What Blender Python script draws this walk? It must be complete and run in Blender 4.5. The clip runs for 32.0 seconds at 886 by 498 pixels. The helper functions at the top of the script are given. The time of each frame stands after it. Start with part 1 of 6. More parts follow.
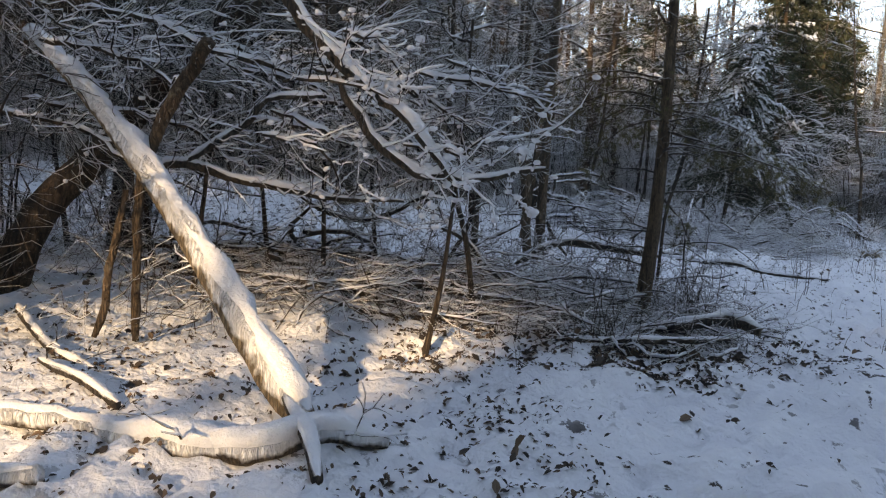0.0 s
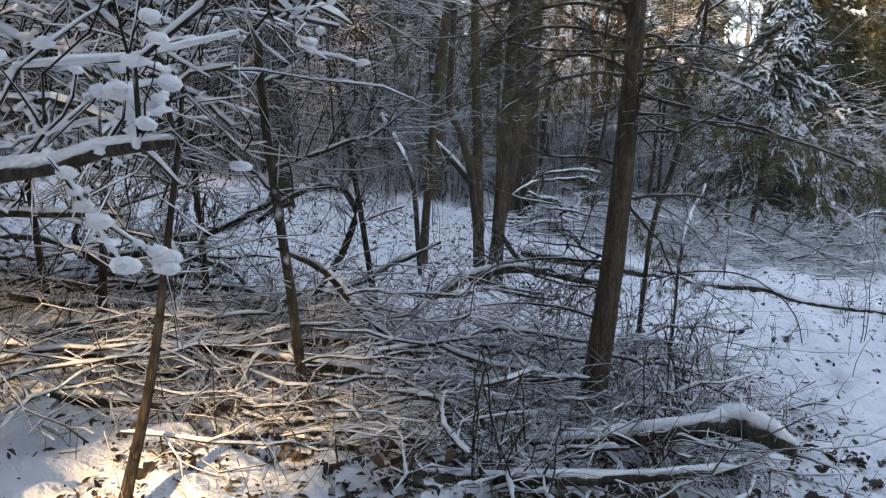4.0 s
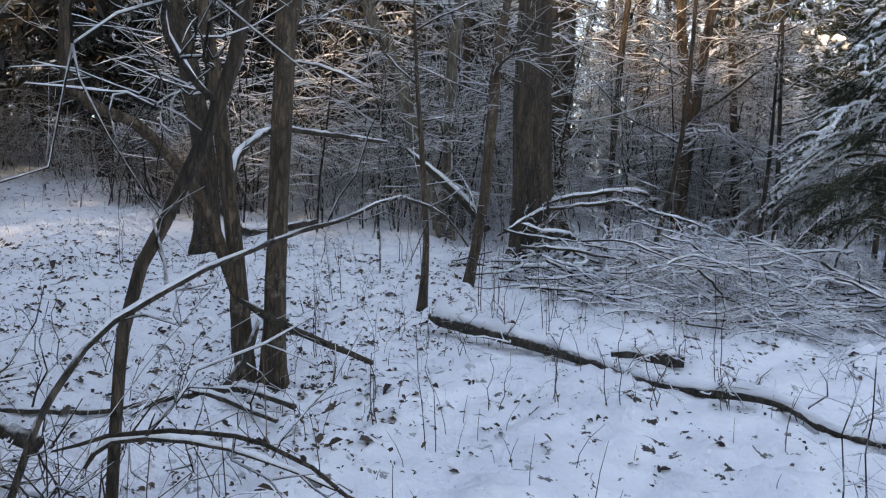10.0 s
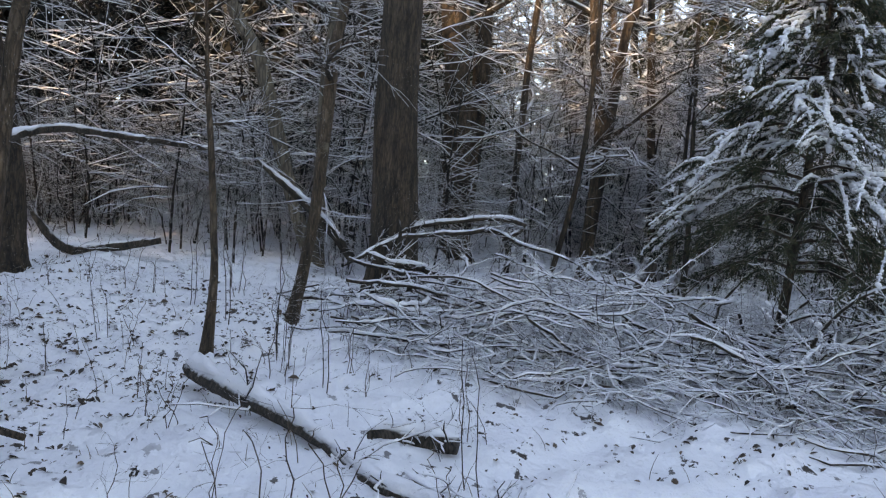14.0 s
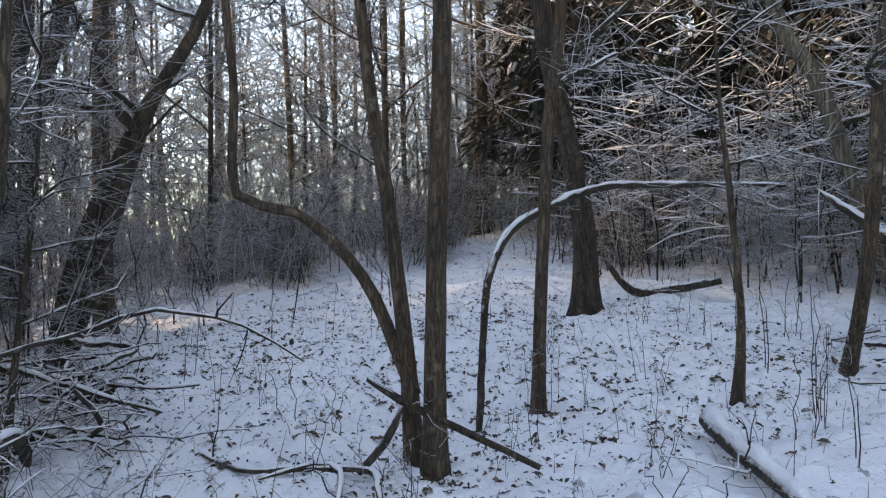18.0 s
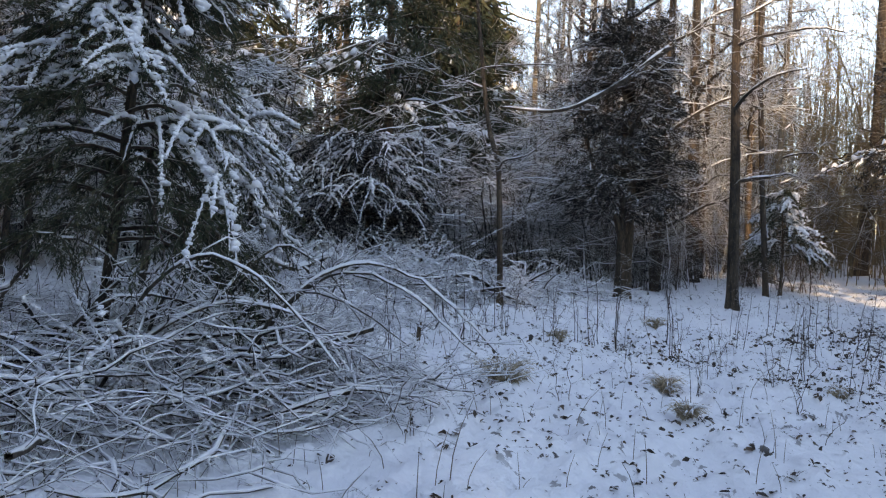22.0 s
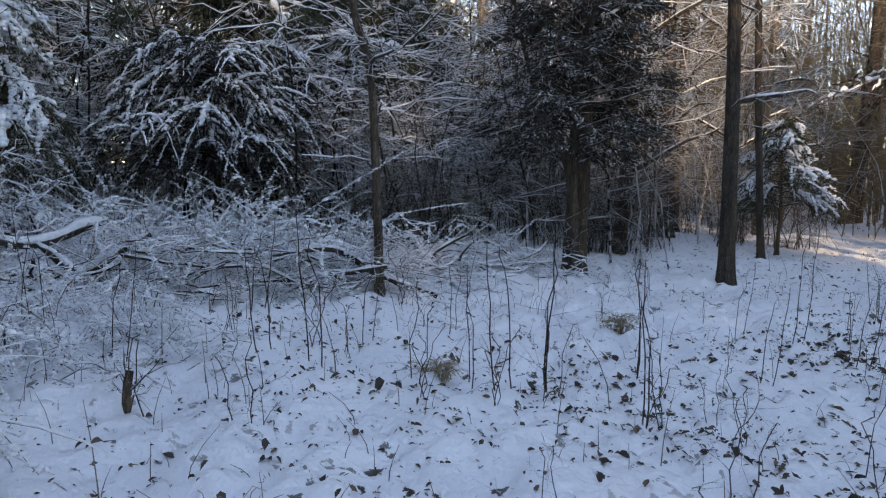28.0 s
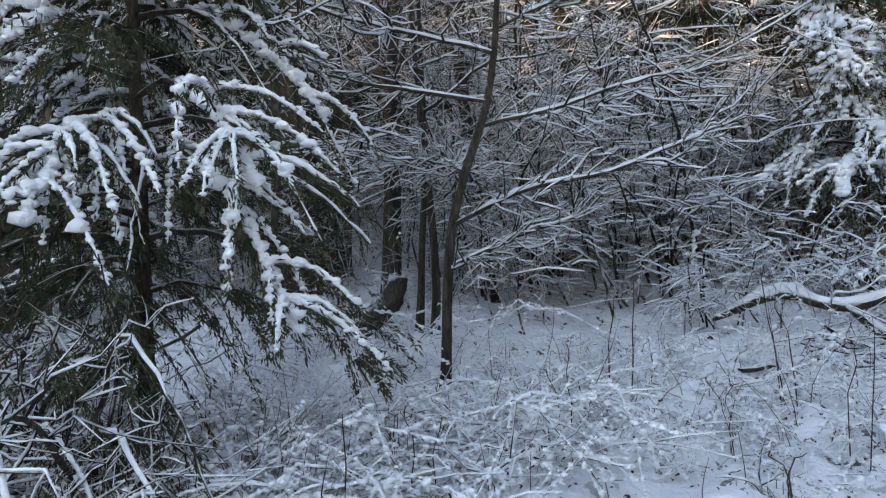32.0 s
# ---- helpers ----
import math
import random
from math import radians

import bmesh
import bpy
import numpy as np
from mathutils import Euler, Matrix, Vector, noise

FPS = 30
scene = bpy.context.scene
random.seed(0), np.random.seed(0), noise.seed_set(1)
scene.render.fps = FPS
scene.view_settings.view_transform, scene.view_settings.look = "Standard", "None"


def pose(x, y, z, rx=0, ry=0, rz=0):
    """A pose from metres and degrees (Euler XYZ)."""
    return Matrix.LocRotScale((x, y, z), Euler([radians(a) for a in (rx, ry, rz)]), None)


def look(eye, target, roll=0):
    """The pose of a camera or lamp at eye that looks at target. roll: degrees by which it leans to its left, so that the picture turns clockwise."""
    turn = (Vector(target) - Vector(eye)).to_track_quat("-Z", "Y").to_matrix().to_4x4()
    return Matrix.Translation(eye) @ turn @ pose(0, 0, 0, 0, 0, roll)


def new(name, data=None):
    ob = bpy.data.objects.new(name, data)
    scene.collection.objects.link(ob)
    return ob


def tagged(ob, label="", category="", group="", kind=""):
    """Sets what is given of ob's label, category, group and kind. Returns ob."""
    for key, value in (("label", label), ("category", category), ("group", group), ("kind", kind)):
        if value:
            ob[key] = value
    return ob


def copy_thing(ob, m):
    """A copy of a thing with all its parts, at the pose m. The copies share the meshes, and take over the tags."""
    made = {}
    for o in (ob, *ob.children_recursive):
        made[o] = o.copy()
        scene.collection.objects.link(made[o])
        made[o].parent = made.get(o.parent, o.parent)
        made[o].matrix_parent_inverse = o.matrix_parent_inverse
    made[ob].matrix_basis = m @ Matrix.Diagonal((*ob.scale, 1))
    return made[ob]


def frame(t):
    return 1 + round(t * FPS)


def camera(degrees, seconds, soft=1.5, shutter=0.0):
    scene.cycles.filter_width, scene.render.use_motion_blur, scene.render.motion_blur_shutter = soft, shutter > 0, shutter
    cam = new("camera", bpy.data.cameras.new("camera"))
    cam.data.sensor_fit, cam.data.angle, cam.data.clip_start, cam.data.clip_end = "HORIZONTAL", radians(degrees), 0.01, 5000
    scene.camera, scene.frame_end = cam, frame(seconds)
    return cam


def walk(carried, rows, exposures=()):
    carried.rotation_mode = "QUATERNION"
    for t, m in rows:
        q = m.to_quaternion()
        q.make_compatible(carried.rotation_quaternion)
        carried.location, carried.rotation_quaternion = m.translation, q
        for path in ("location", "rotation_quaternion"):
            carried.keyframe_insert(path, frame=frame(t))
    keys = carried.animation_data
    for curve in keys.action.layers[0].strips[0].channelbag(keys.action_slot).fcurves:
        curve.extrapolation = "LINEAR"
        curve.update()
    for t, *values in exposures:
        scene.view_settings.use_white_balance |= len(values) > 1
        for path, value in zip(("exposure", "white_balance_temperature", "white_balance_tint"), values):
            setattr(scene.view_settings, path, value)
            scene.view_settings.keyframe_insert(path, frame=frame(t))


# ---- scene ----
cam = camera(63.0, 32.0, soft=1.2)
PATH = [
    (0, (-1.573, 0.108, 1.434), (-1.231, 2.068, 1.229), 2.8),
    (0.5, (-1.373, 0.360, 1.441), (-0.935, 2.301, 1.233), 2.3),
    (1, (-1.201, 0.652, 1.457), (-0.895, 2.616, 1.237), 1.6),
    (1.5, (-1.023, 0.972, 1.422), (-0.894, 2.956, 1.209), 0.7),
    (2, (-0.868, 1.301, 1.425), (-0.733, 3.286, 1.220), 0.7),
    (2.5, (-0.757, 1.653, 1.394), (-0.524, 3.629, 1.190), 2.0),
    (3, (-0.465, 1.947, 1.424), (-0.199, 3.918, 1.215), 2.3),
    (3.5, (-0.189, 2.366, 1.419), (0.094, 4.335, 1.218), 2.5),
    (5.5, (1.388, 3.429, 1.683), (1.500, 5.406, 1.407), 3.5),
    (6, (1.848, 3.871, 1.592), (1.967, 5.853, 1.352), 3.1),
    (6.5, (2.236, 4.320, 1.445), (2.372, 6.303, 1.228), 2.9),
    (7, (2.536, 4.660, 1.415), (2.738, 6.640, 1.217), 3.2),
    (7.5, (2.927, 4.890, 1.481), (3.098, 6.874, 1.295), 2.5),
    (8, (3.173, 5.115, 1.473), (3.286, 7.106, 1.316), 1.5),
    (8.5, (3.358, 5.423, 1.498), (3.349, 7.418, 1.366), 1.6),
    (9, (3.555, 5.670, 1.434), (3.376, 7.658, 1.306), 1.2),
    (9.5, (3.818, 5.917, 1.453), (3.492, 7.886, 1.323), 0.8),
    (10, (3.965, 6.135, 1.436), (3.606, 8.098, 1.309), 0.4),
    (10.5, (4.057, 6.365, 1.464), (3.648, 8.319, 1.343), 0.0),
    (11, (4.233, 6.585, 1.451), (3.779, 8.530, 1.353), -0.4),
    (11.5, (4.430, 6.819, 1.444), (3.948, 8.758, 1.366), -0.2),
    (12, (4.526, 7.135, 1.433), (4.021, 9.069, 1.360), 0.2),
    (12.5, (4.658, 7.308, 1.459), (4.173, 9.247, 1.386), 0.3),
    (13, (4.924, 7.467, 1.465), (4.582, 9.437, 1.390), 2.1),
    (13.5, (5.127, 7.571, 1.499), (4.908, 9.558, 1.432), 2.9),
    (15.5, (6.019, 8.475, 1.546), (4.973, 10.179, 1.490), 0.6),
    (16, (6.012, 8.392, 1.614), (4.845, 10.016, 1.564), 0.5),
    (16.5, (6.006, 8.354, 1.603), (4.673, 9.845, 1.573), -0.1),
    (17, (5.975, 8.292, 1.628), (4.422, 9.552, 1.608), -0.9),
    (17.5, (5.993, 8.298, 1.658), (4.313, 9.383, 1.646), -1.7),
    (18, (6.024, 8.277, 1.638), (4.367, 9.397, 1.644), -1.6),
    (18.5, (6.059, 8.361, 1.624), (4.592, 9.721, 1.636), -1.7),
    (19, (6.027, 8.409, 1.614), (4.925, 10.078, 1.629), -1.1),
    (19.5, (6.057, 8.554, 1.588), (5.274, 10.394, 1.599), -0.9),
    (20, (6.175, 8.622, 1.582), (5.764, 10.579, 1.532), -0.4),
    (20.5, (6.302, 8.736, 1.491), (6.333, 10.732, 1.371), 0.7),
    (21, (6.431, 8.862, 1.481), (6.902, 10.801, 1.351), 1.0),
    (21.5, (6.570, 9.104, 1.497), (7.382, 10.928, 1.374), 1.2),
    (22, (6.805, 9.341, 1.472), (7.871, 11.031, 1.383), 1.9),
    (22.5, (7.128, 9.544, 1.486), (8.231, 11.210, 1.419), 2.3),
    (23, (7.443, 9.810, 1.456), (8.751, 11.323, 1.418), 2.8),
    (23.5, (7.735, 10.075, 1.461), (9.226, 11.408, 1.431), 2.7),
    (24, (8.112, 10.225, 1.402), (9.808, 11.283, 1.361), 3.0),
    (24.5, (8.518, 10.383, 1.322), (10.419, 11.000, 1.233), 4.2),
    (25, (8.743, 10.618, 1.343), (10.677, 11.122, 1.264), 2.9),
    (25.5, (8.808, 10.810, 1.344), (10.628, 11.631, 1.221), 1.4),
    (26, (9.012, 11.025, 1.401), (10.623, 12.201, 1.259), 0.2),
    (26.5, (9.193, 11.257, 1.385), (10.637, 12.631, 1.224), 0.0),
    (28.5, (10.230, 12.323, 1.426), (11.260, 14.018, 1.171), 0.8),
    (29, (10.421, 12.475, 1.436), (11.302, 14.254, 1.196), 0.0),
    (29.5, (10.660, 12.650, 1.488), (11.341, 14.529, 1.425), 0.0),
    (30, (10.831, 12.713, 1.495), (11.277, 14.661, 1.404), -0.3),
    (30.5, (10.929, 12.842, 1.483), (10.868, 14.840, 1.405), -1.4),
    (31, (10.971, 12.899, 1.484), (10.376, 14.808, 1.420), -3.1),
    (31.5, (11.143, 12.956, 1.475), (10.099, 14.662, 1.444), -5.9),
    (32, (11.318, 13.034, 1.455), (10.166, 14.669, 1.437), -5.6),
]
EXPOSURES = [(0, 2.3, 15000, 18), (3, 2.72, 17000, 18), (6, 3.2, 17000, 20), (9, 3.0, 16500, 20), (16, 2.85, 16500, 20), (20, 2.9, 16500, 20), (23, 2.4, 12500, 18), (27, 2.4, 12500, 18), (30, 2.85, 16000, 18), (32, 3.15, 17500, 18)]
walk(cam, [(t, look(eye, target, roll)) for t, eye, target, roll in PATH], EXPOSURES)

# ---- world, sun, exposure ----
SUN = Vector((-0.5, -0.84, 0.36)).normalized()          # towards the sun
world = bpy.data.worlds.new("winter_sky")
scene.world = world
world.use_nodes = True
wn = world.node_tree
sky = wn.nodes.new("ShaderNodeTexSky")
sky.sky_type, sky.sun_disc = "NISHITA", False
sky.sun_elevation = math.asin(SUN.z)
sky.sun_rotation = math.atan2(SUN.x, SUN.y)
sky.altitude = 2500.0
sky.air_density, sky.dust_density, sky.ozone_density = 1.0, 0.0, 4.0
wn.nodes["Background"].inputs["Strength"].default_value = 0.15
wn.links.new(sky.outputs[0], wn.nodes["Background"].inputs["Color"])
sun_data = bpy.data.lights.new("sun", "SUN")
sun_data.energy, sun_data.angle, sun_data.color = 1.05, radians(1.2), (1.0, 0.94, 0.86)
sun_lamp = new("sun", sun_data)
sun_lamp.matrix_world = look(SUN * 60, (0, 0, 0))

# ---- materials ----
SNOW = (0.84, 0.86, 0.89)


def material(name, rough=0.8):
    mat = bpy.data.materials.new(name)
    mat.use_nodes = True
    bsdf = mat.node_tree.nodes["Principled BSDF"]
    bsdf.inputs["Roughness"].default_value = rough
    return mat, mat.node_tree, bsdf


def noise_node(nt, scale, detail=4.0, rough=0.55, stretch=None, coord="Object"):
    tc = nt.nodes.new("ShaderNodeTexCoord")
    n = nt.nodes.new("ShaderNodeTexNoise")
    n.inputs["Scale"].default_value, n.inputs["Detail"].default_value, n.inputs["Roughness"].default_value = scale, detail, rough
    if stretch:
        m = nt.nodes.new("ShaderNodeMapping")
        m.inputs["Scale"].default_value = stretch
        nt.links.new(tc.outputs[coord], m.inputs[0])
        nt.links.new(m.outputs[0], n.inputs[0])
    else:
        nt.links.new(tc.outputs[coord], n.inputs[0])
    return n.outputs[0]


def ramp(nt, fac, stops):
    r = nt.nodes.new("ShaderNodeValToRGB")
    e = r.color_ramp.elements
    while len(e) < len(stops):
        e.new(0.5)
    for el, (p, c) in zip(e, stops):
        el.position, el.color = p, (*c, 1)
    nt.links.new(fac, r.inputs[0])
    return r.outputs[0]


def mix(nt, fac, a, b, blend="MIX"):
    m = nt.nodes.new("ShaderNodeMix")
    m.data_type, m.blend_type = "RGBA", blend
    for sock, v in ((m.inputs[0], fac), (m.inputs[6], a), (m.inputs[7], b)):
        if isinstance(v, (int, float)):
            sock.default_value = v
        elif isinstance(v, tuple):
            sock.default_value = (*v, 1)
        else:
            nt.links.new(v, sock)
    return m.outputs[2]


def calc(nt, op, a, b=0.0, clamp=False):
    m = nt.nodes.new("ShaderNodeMath")
    m.operation, m.use_clamp = op, clamp
    for sock, v in zip(m.inputs, (a, b)):
        if isinstance(v, (int, float)):
            sock.default_value = v
        else:
            nt.links.new(v, sock)
    return m.outputs[0]


def bump(nt, bsdf, height, strength, distance):
    b = nt.nodes.new("ShaderNodeBump")
    b.inputs["Strength"].default_value, b.inputs["Distance"].default_value = strength, distance
    nt.links.new(height, b.inputs["Height"])
    nt.links.new(b.outputs[0], bsdf.inputs["Normal"])


def snow_cover(nt, colour, low, high, patch=9.0):
    """Snow lying on the upward sides, broken up by patches. Returns the colour."""
    geo = nt.nodes.new("ShaderNodeNewGeometry")
    sep = nt.nodes.new("ShaderNodeSeparateXYZ")
    nt.links.new(geo.outputs["Normal"], sep.inputs[0])
    n = noise_node(nt, patch, 3.0)
    up = calc(nt, "ADD", sep.outputs[2], calc(nt, "MULTIPLY", calc(nt, "SUBTRACT", n, 0.5), 1.6))
    fac = calc(nt, "DIVIDE", calc(nt, "SUBTRACT", up, low), high - low, True)
    return mix(nt, fac, colour, SNOW)


def bark(name, dark, light, snow=None, scale=14.0, lichen=None, flecks=0.0):
    mat, nt, bsdf = material(name, 0.9)
    fine = noise_node(nt, scale, 6.0, 0.7, (1.0, 1.0, 0.14))
    broad = noise_node(nt, 2.3, 3.0)
    col = ramp(nt, fine, ((0.36, dark), (0.64, light)))
    col = mix(nt, calc(nt, "MULTIPLY", broad, 0.7), col, tuple(0.55 * c for c in dark))
    tc = nt.nodes.new("ShaderNodeTexCoord")
    mp = nt.nodes.new("ShaderNodeMapping")
    mp.inputs["Scale"].default_value = (1.0, 1.0, 0.16)
    vo = nt.nodes.new("ShaderNodeTexVoronoi")
    vo.feature = "DISTANCE_TO_EDGE"
    vo.inputs["Scale"].default_value = scale * 2.6
    warp = mix(nt, 0.12, tc.outputs["Object"], fine, "ADD")
    nt.links.new(warp, mp.inputs[0])
    nt.links.new(mp.outputs[0], vo.inputs["Vector"])
    plate = ramp(nt, vo.outputs["Distance"], ((0.02, (0.3, 0.3, 0.3)), (0.2, (1, 1, 1))))
    col = mix(nt, 0.75, col, plate, "MULTIPLY")
    if lichen:
        col = mix(nt, ramp(nt, noise_node(nt, 5.0, 5.0, 0.7), ((0.6, (0, 0, 0)), (0.72, (1, 1, 1)))), col, lichen)
    if flecks:
        spots = ramp(nt, noise_node(nt, 75.0, 6.0, 0.8, (1.0, 1.0, 0.55)), ((0.63 - flecks, (0, 0, 0)), (0.67 - flecks, (1, 1, 1))))
        col = mix(nt, calc(nt, "MULTIPLY", spots, ramp(nt, noise_node(nt, 1.4, 2.0), ((0.42, (0, 0, 0)), (0.6, (1, 1, 1))))), col, SNOW)
    if snow:
        col = snow_cover(nt, col, *snow)
    nt.links.new(col, bsdf.inputs["Base Color"])
    bump(nt, bsdf, calc(nt, "ADD", calc(nt, "MULTIPLY", plate, 0.5), calc(nt, "ADD", fine, calc(nt, "MULTIPLY", broad, 0.6))), 1.0, 0.045)
    return mat


BARK = bark("grey_brown_bark", (0.07, 0.046, 0.031), (0.28, 0.19, 0.128), lichen=(0.25, 0.21, 0.155), flecks=0.002)
BARK_DARK = bark("dark_furrowed_bark", (0.038, 0.026, 0.019), (0.2, 0.14, 0.098), flecks=0.002)
BARK_RED = bark("stringy_red_brown_bark", (0.12, 0.078, 0.052), (0.4, 0.28, 0.19), scale=30.0)
BARK_PALE = bark("pale_smooth_bark", (0.17, 0.14, 0.11), (0.4, 0.33, 0.25), scale=7.0, flecks=0.02)
LOG = bark("old_log_bark", (0.05, 0.04, 0.035), (0.22, 0.175, 0.14), snow=(0.5, 0.8))
LOG_WHITE = bark("log_under_snow", (0.06, 0.045, 0.035), (0.24, 0.18, 0.13), snow=(-0.35, 0.0))
LIMB = bark("limb_bark_with_snow", (0.05, 0.038, 0.03), (0.19, 0.145, 0.11), snow=(0.45, 0.75))
TWIG = bark("snow_dusted_twig", (0.03, 0.023, 0.019), (0.105, 0.077, 0.06), snow=(0.05, 0.3), scale=30.0)
TWIG_FAR = bark("snow_covered_far_twig", (0.03, 0.023, 0.019), (0.105, 0.077, 0.06), snow=(-0.15, 0.1), scale=30.0)
TWIG_BARE = bark("bare_twig", (0.075, 0.052, 0.04), (0.25, 0.17, 0.125), snow=(0.6, 0.9), scale=30.0)
TWIG_HALF = bark("twig_with_some_snow", (0.035, 0.026, 0.021), (0.12, 0.085, 0.065), snow=(0.15, 0.4), scale=30.0)
# twig bark lightened to tan: the low sun's warmth is put into the colour
TWIG_TAN = bark("twig_painted_sunlit_tan", (0.3, 0.215, 0.125), (0.56, 0.43, 0.27), snow=(0.85, 1.15), scale=30.0)
RAW = bark("raw_tan_wood", (0.2, 0.14, 0.09), (0.46, 0.37, 0.26), snow=(-0.15, 0.2), scale=12.0)

SNOW_CAP, nt, bsdf = material("lying_snow", 0.75)
nt.links.new(ramp(nt, noise_node(nt, 6.0, 4.0), ((0.3, (0.78, 0.8, 0.84)), (0.7, SNOW))), bsdf.inputs["Base Color"])
bump(nt, bsdf, calc(nt, "ADD", noise_node(nt, 26.0, 5.0, 0.6), noise_node(nt, 9.0, 3.0)), 0.6, 0.03)

GROUND, nt, bsdf = material("snow_ground", 0.8)
broad = noise_node(nt, 1.7, 6.0, 0.62)
fine = noise_node(nt, 17.0, 6.0, 0.6)
col = ramp(nt, broad, ((0.3, (0.76, 0.78, 0.83)), (0.6, SNOW)))
# dark spots: leaf litter, with the shade of its hollows painted in
thin = calc(nt, "MULTIPLY", ramp(nt, noise_node(nt, 8.0, 5.0, 0.62), ((0.61, (0, 0, 0)), (0.635, (1, 1, 1)))),
            ramp(nt, noise_node(nt, 0.5, 3.0), ((0.36, (0, 0, 0)), (0.56, (1, 1, 1)))))
col = mix(nt, thin, col, (0.045, 0.034, 0.029))
nt.links.new(col, bsdf.inputs["Base Color"])
bump(nt, bsdf, calc(nt, "ADD", calc(nt, "ADD", broad, calc(nt, "MULTIPLY", fine, 0.3)), calc(nt, "MULTIPLY", noise_node(nt, 5.5, 3.0), 0.7)), 0.9, 0.09)


def leaf_material(name, stops, snow=None):
    mat, nt, bsdf = material(name, 0.85)
    geo = nt.nodes.new("ShaderNodeNewGeometry")
    col = ramp(nt, geo.outputs["Random Per Island"], stops)
    if snow:
        col = snow_cover(nt, col, *snow, patch=5.0)
    nt.links.new(col, bsdf.inputs["Base Color"])
    return mat


LITTER = leaf_material("dead_oak_leaf", ((0.0, (0.026, 0.021, 0.019)), (0.6, (0.065, 0.047, 0.038)), (1.0, (0.17, 0.11, 0.075))))
CEDAR = leaf_material("cedar_foliage", ((0.0, (0.018, 0.026, 0.014)), (0.6, (0.038, 0.05, 0.026)), (1.0, (0.085, 0.07, 0.036))))
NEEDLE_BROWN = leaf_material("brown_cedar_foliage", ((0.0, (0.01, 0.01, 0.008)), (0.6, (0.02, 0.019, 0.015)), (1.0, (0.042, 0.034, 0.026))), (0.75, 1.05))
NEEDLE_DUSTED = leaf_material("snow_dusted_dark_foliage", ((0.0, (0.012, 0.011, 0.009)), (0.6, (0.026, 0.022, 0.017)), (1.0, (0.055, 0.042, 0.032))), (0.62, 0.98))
CEDAR_BRONZE = leaf_material("bronze_cedar_foliage", ((0.0, (0.07, 0.07, 0.03)), (0.6, (0.15, 0.14, 0.065)), (1.0, (0.25, 0.19, 0.1))))
GRASS_TAN = leaf_material("dead_grass", ((0.0, (0.22, 0.16, 0.1)), (1.0, (0.5, 0.4, 0.28))))
STEM = leaf_material("dry_stem", ((0.0, (0.05, 0.036, 0.028)), (1.0, (0.2, 0.14, 0.09))))

# ---- geometry helpers ----
rng = np.random.default_rng(7)
SLOPE = (0.0479, -0.3800, 0.4495, 0.1872, -0.7353, 0.5551)


def ground_z(x, y):
    """The gently rolling ground."""
    u, v = (np.clip(x, -8, 30) - 8) / 12, (np.clip(y, -3, 30) - 12) / 12
    a, b, c, d, e, f = SLOPE
    dip = 0.24 * np.exp(-((x - 1.2) ** 2 + (y - 12.1) ** 2) / 2.42)
    return a + b * u + c * v + d * u * u + e * u * v + f * v * v - dip


class Geo:
    """Collects quads and triangles for one mesh."""

    def __init__(self):
        self.verts, self.faces, self.count = [], [], 0

    def add(self, verts, faces):
        self.verts.append(np.asarray(verts, float).reshape(-1, 3))
        self.faces.append(np.asarray(faces, int) + self.count)
        self.count += len(self.verts[-1])
        return self

    def tubes(self, pts, rad, sides=3, cap=True):
        """Tapered tubes along pts (n, k, 3) with radii rad (n, k)."""
        pts, rad = np.asarray(pts, float), np.asarray(rad, float)
        n, k, _ = pts.shape
        tan = np.gradient(pts, axis=1)
        tan /= np.linalg.norm(tan, axis=2, keepdims=True) + 1e-9
        main = pts[:, -1] - pts[:, 0]
        ref = np.where((np.abs(main[:, 2]) > 0.75 * np.linalg.norm(main, axis=1))[:, None], (1.0, 0.0, 0.0), (0.0, 0.0, 1.0))
        side = np.cross(tan, ref[:, None])
        side /= np.linalg.norm(side, axis=2, keepdims=True) + 1e-9
        over = np.cross(side, tan)
        ang = np.arange(sides) / sides * 2 * np.pi + np.pi / 2
        ring = pts[:, :, None] + rad[:, :, None, None] * (np.cos(ang)[:, None] * side[:, :, None] + np.sin(ang)[:, None] * over[:, :, None])
        i, j, s = np.meshgrid(np.arange(n), np.arange(k - 1), np.arange(sides), indexing="ij")
        at = lambda a, b, c: (a * k + b) * sides + c % sides
        quads = np.stack([at(i, j, s), at(i, j, s + 1), at(i, j + 1, s + 1), at(i, j + 1, s)], -1).reshape(-1, 4)
        return self.add(ring, quads)

    def mesh(self, name, mat, smooth=True):
        me = bpy.data.meshes.new(name)
        verts = np.concatenate(self.verts)
        groups = [f for f in self.faces if len(f)]
        loops = np.concatenate([f.ravel() for f in groups])
        sizes = np.concatenate([np.full(len(f), f.shape[1]) for f in groups])
        me.vertices.add(len(verts))
        me.vertices.foreach_set("co", verts.ravel())
        me.loops.add(len(loops))
        me.loops.foreach_set("vertex_index", loops.astype(np.int32))
        me.polygons.add(len(sizes))
        me.polygons.foreach_set("loop_start", np.concatenate([[0], np.cumsum(sizes)[:-1]]).astype(np.int32))
        me.polygons.foreach_set("use_smooth", np.full(len(sizes), smooth))
        me.materials.append(mat)
        me.update(calc_edges=True)
        me.validate()
        return me


def thing(name, label, category, group="", kind="", at=None):
    ob = new(name)
    if at is not None:
        ob.location = at
    return tagged(ob, label, category, group, kind)


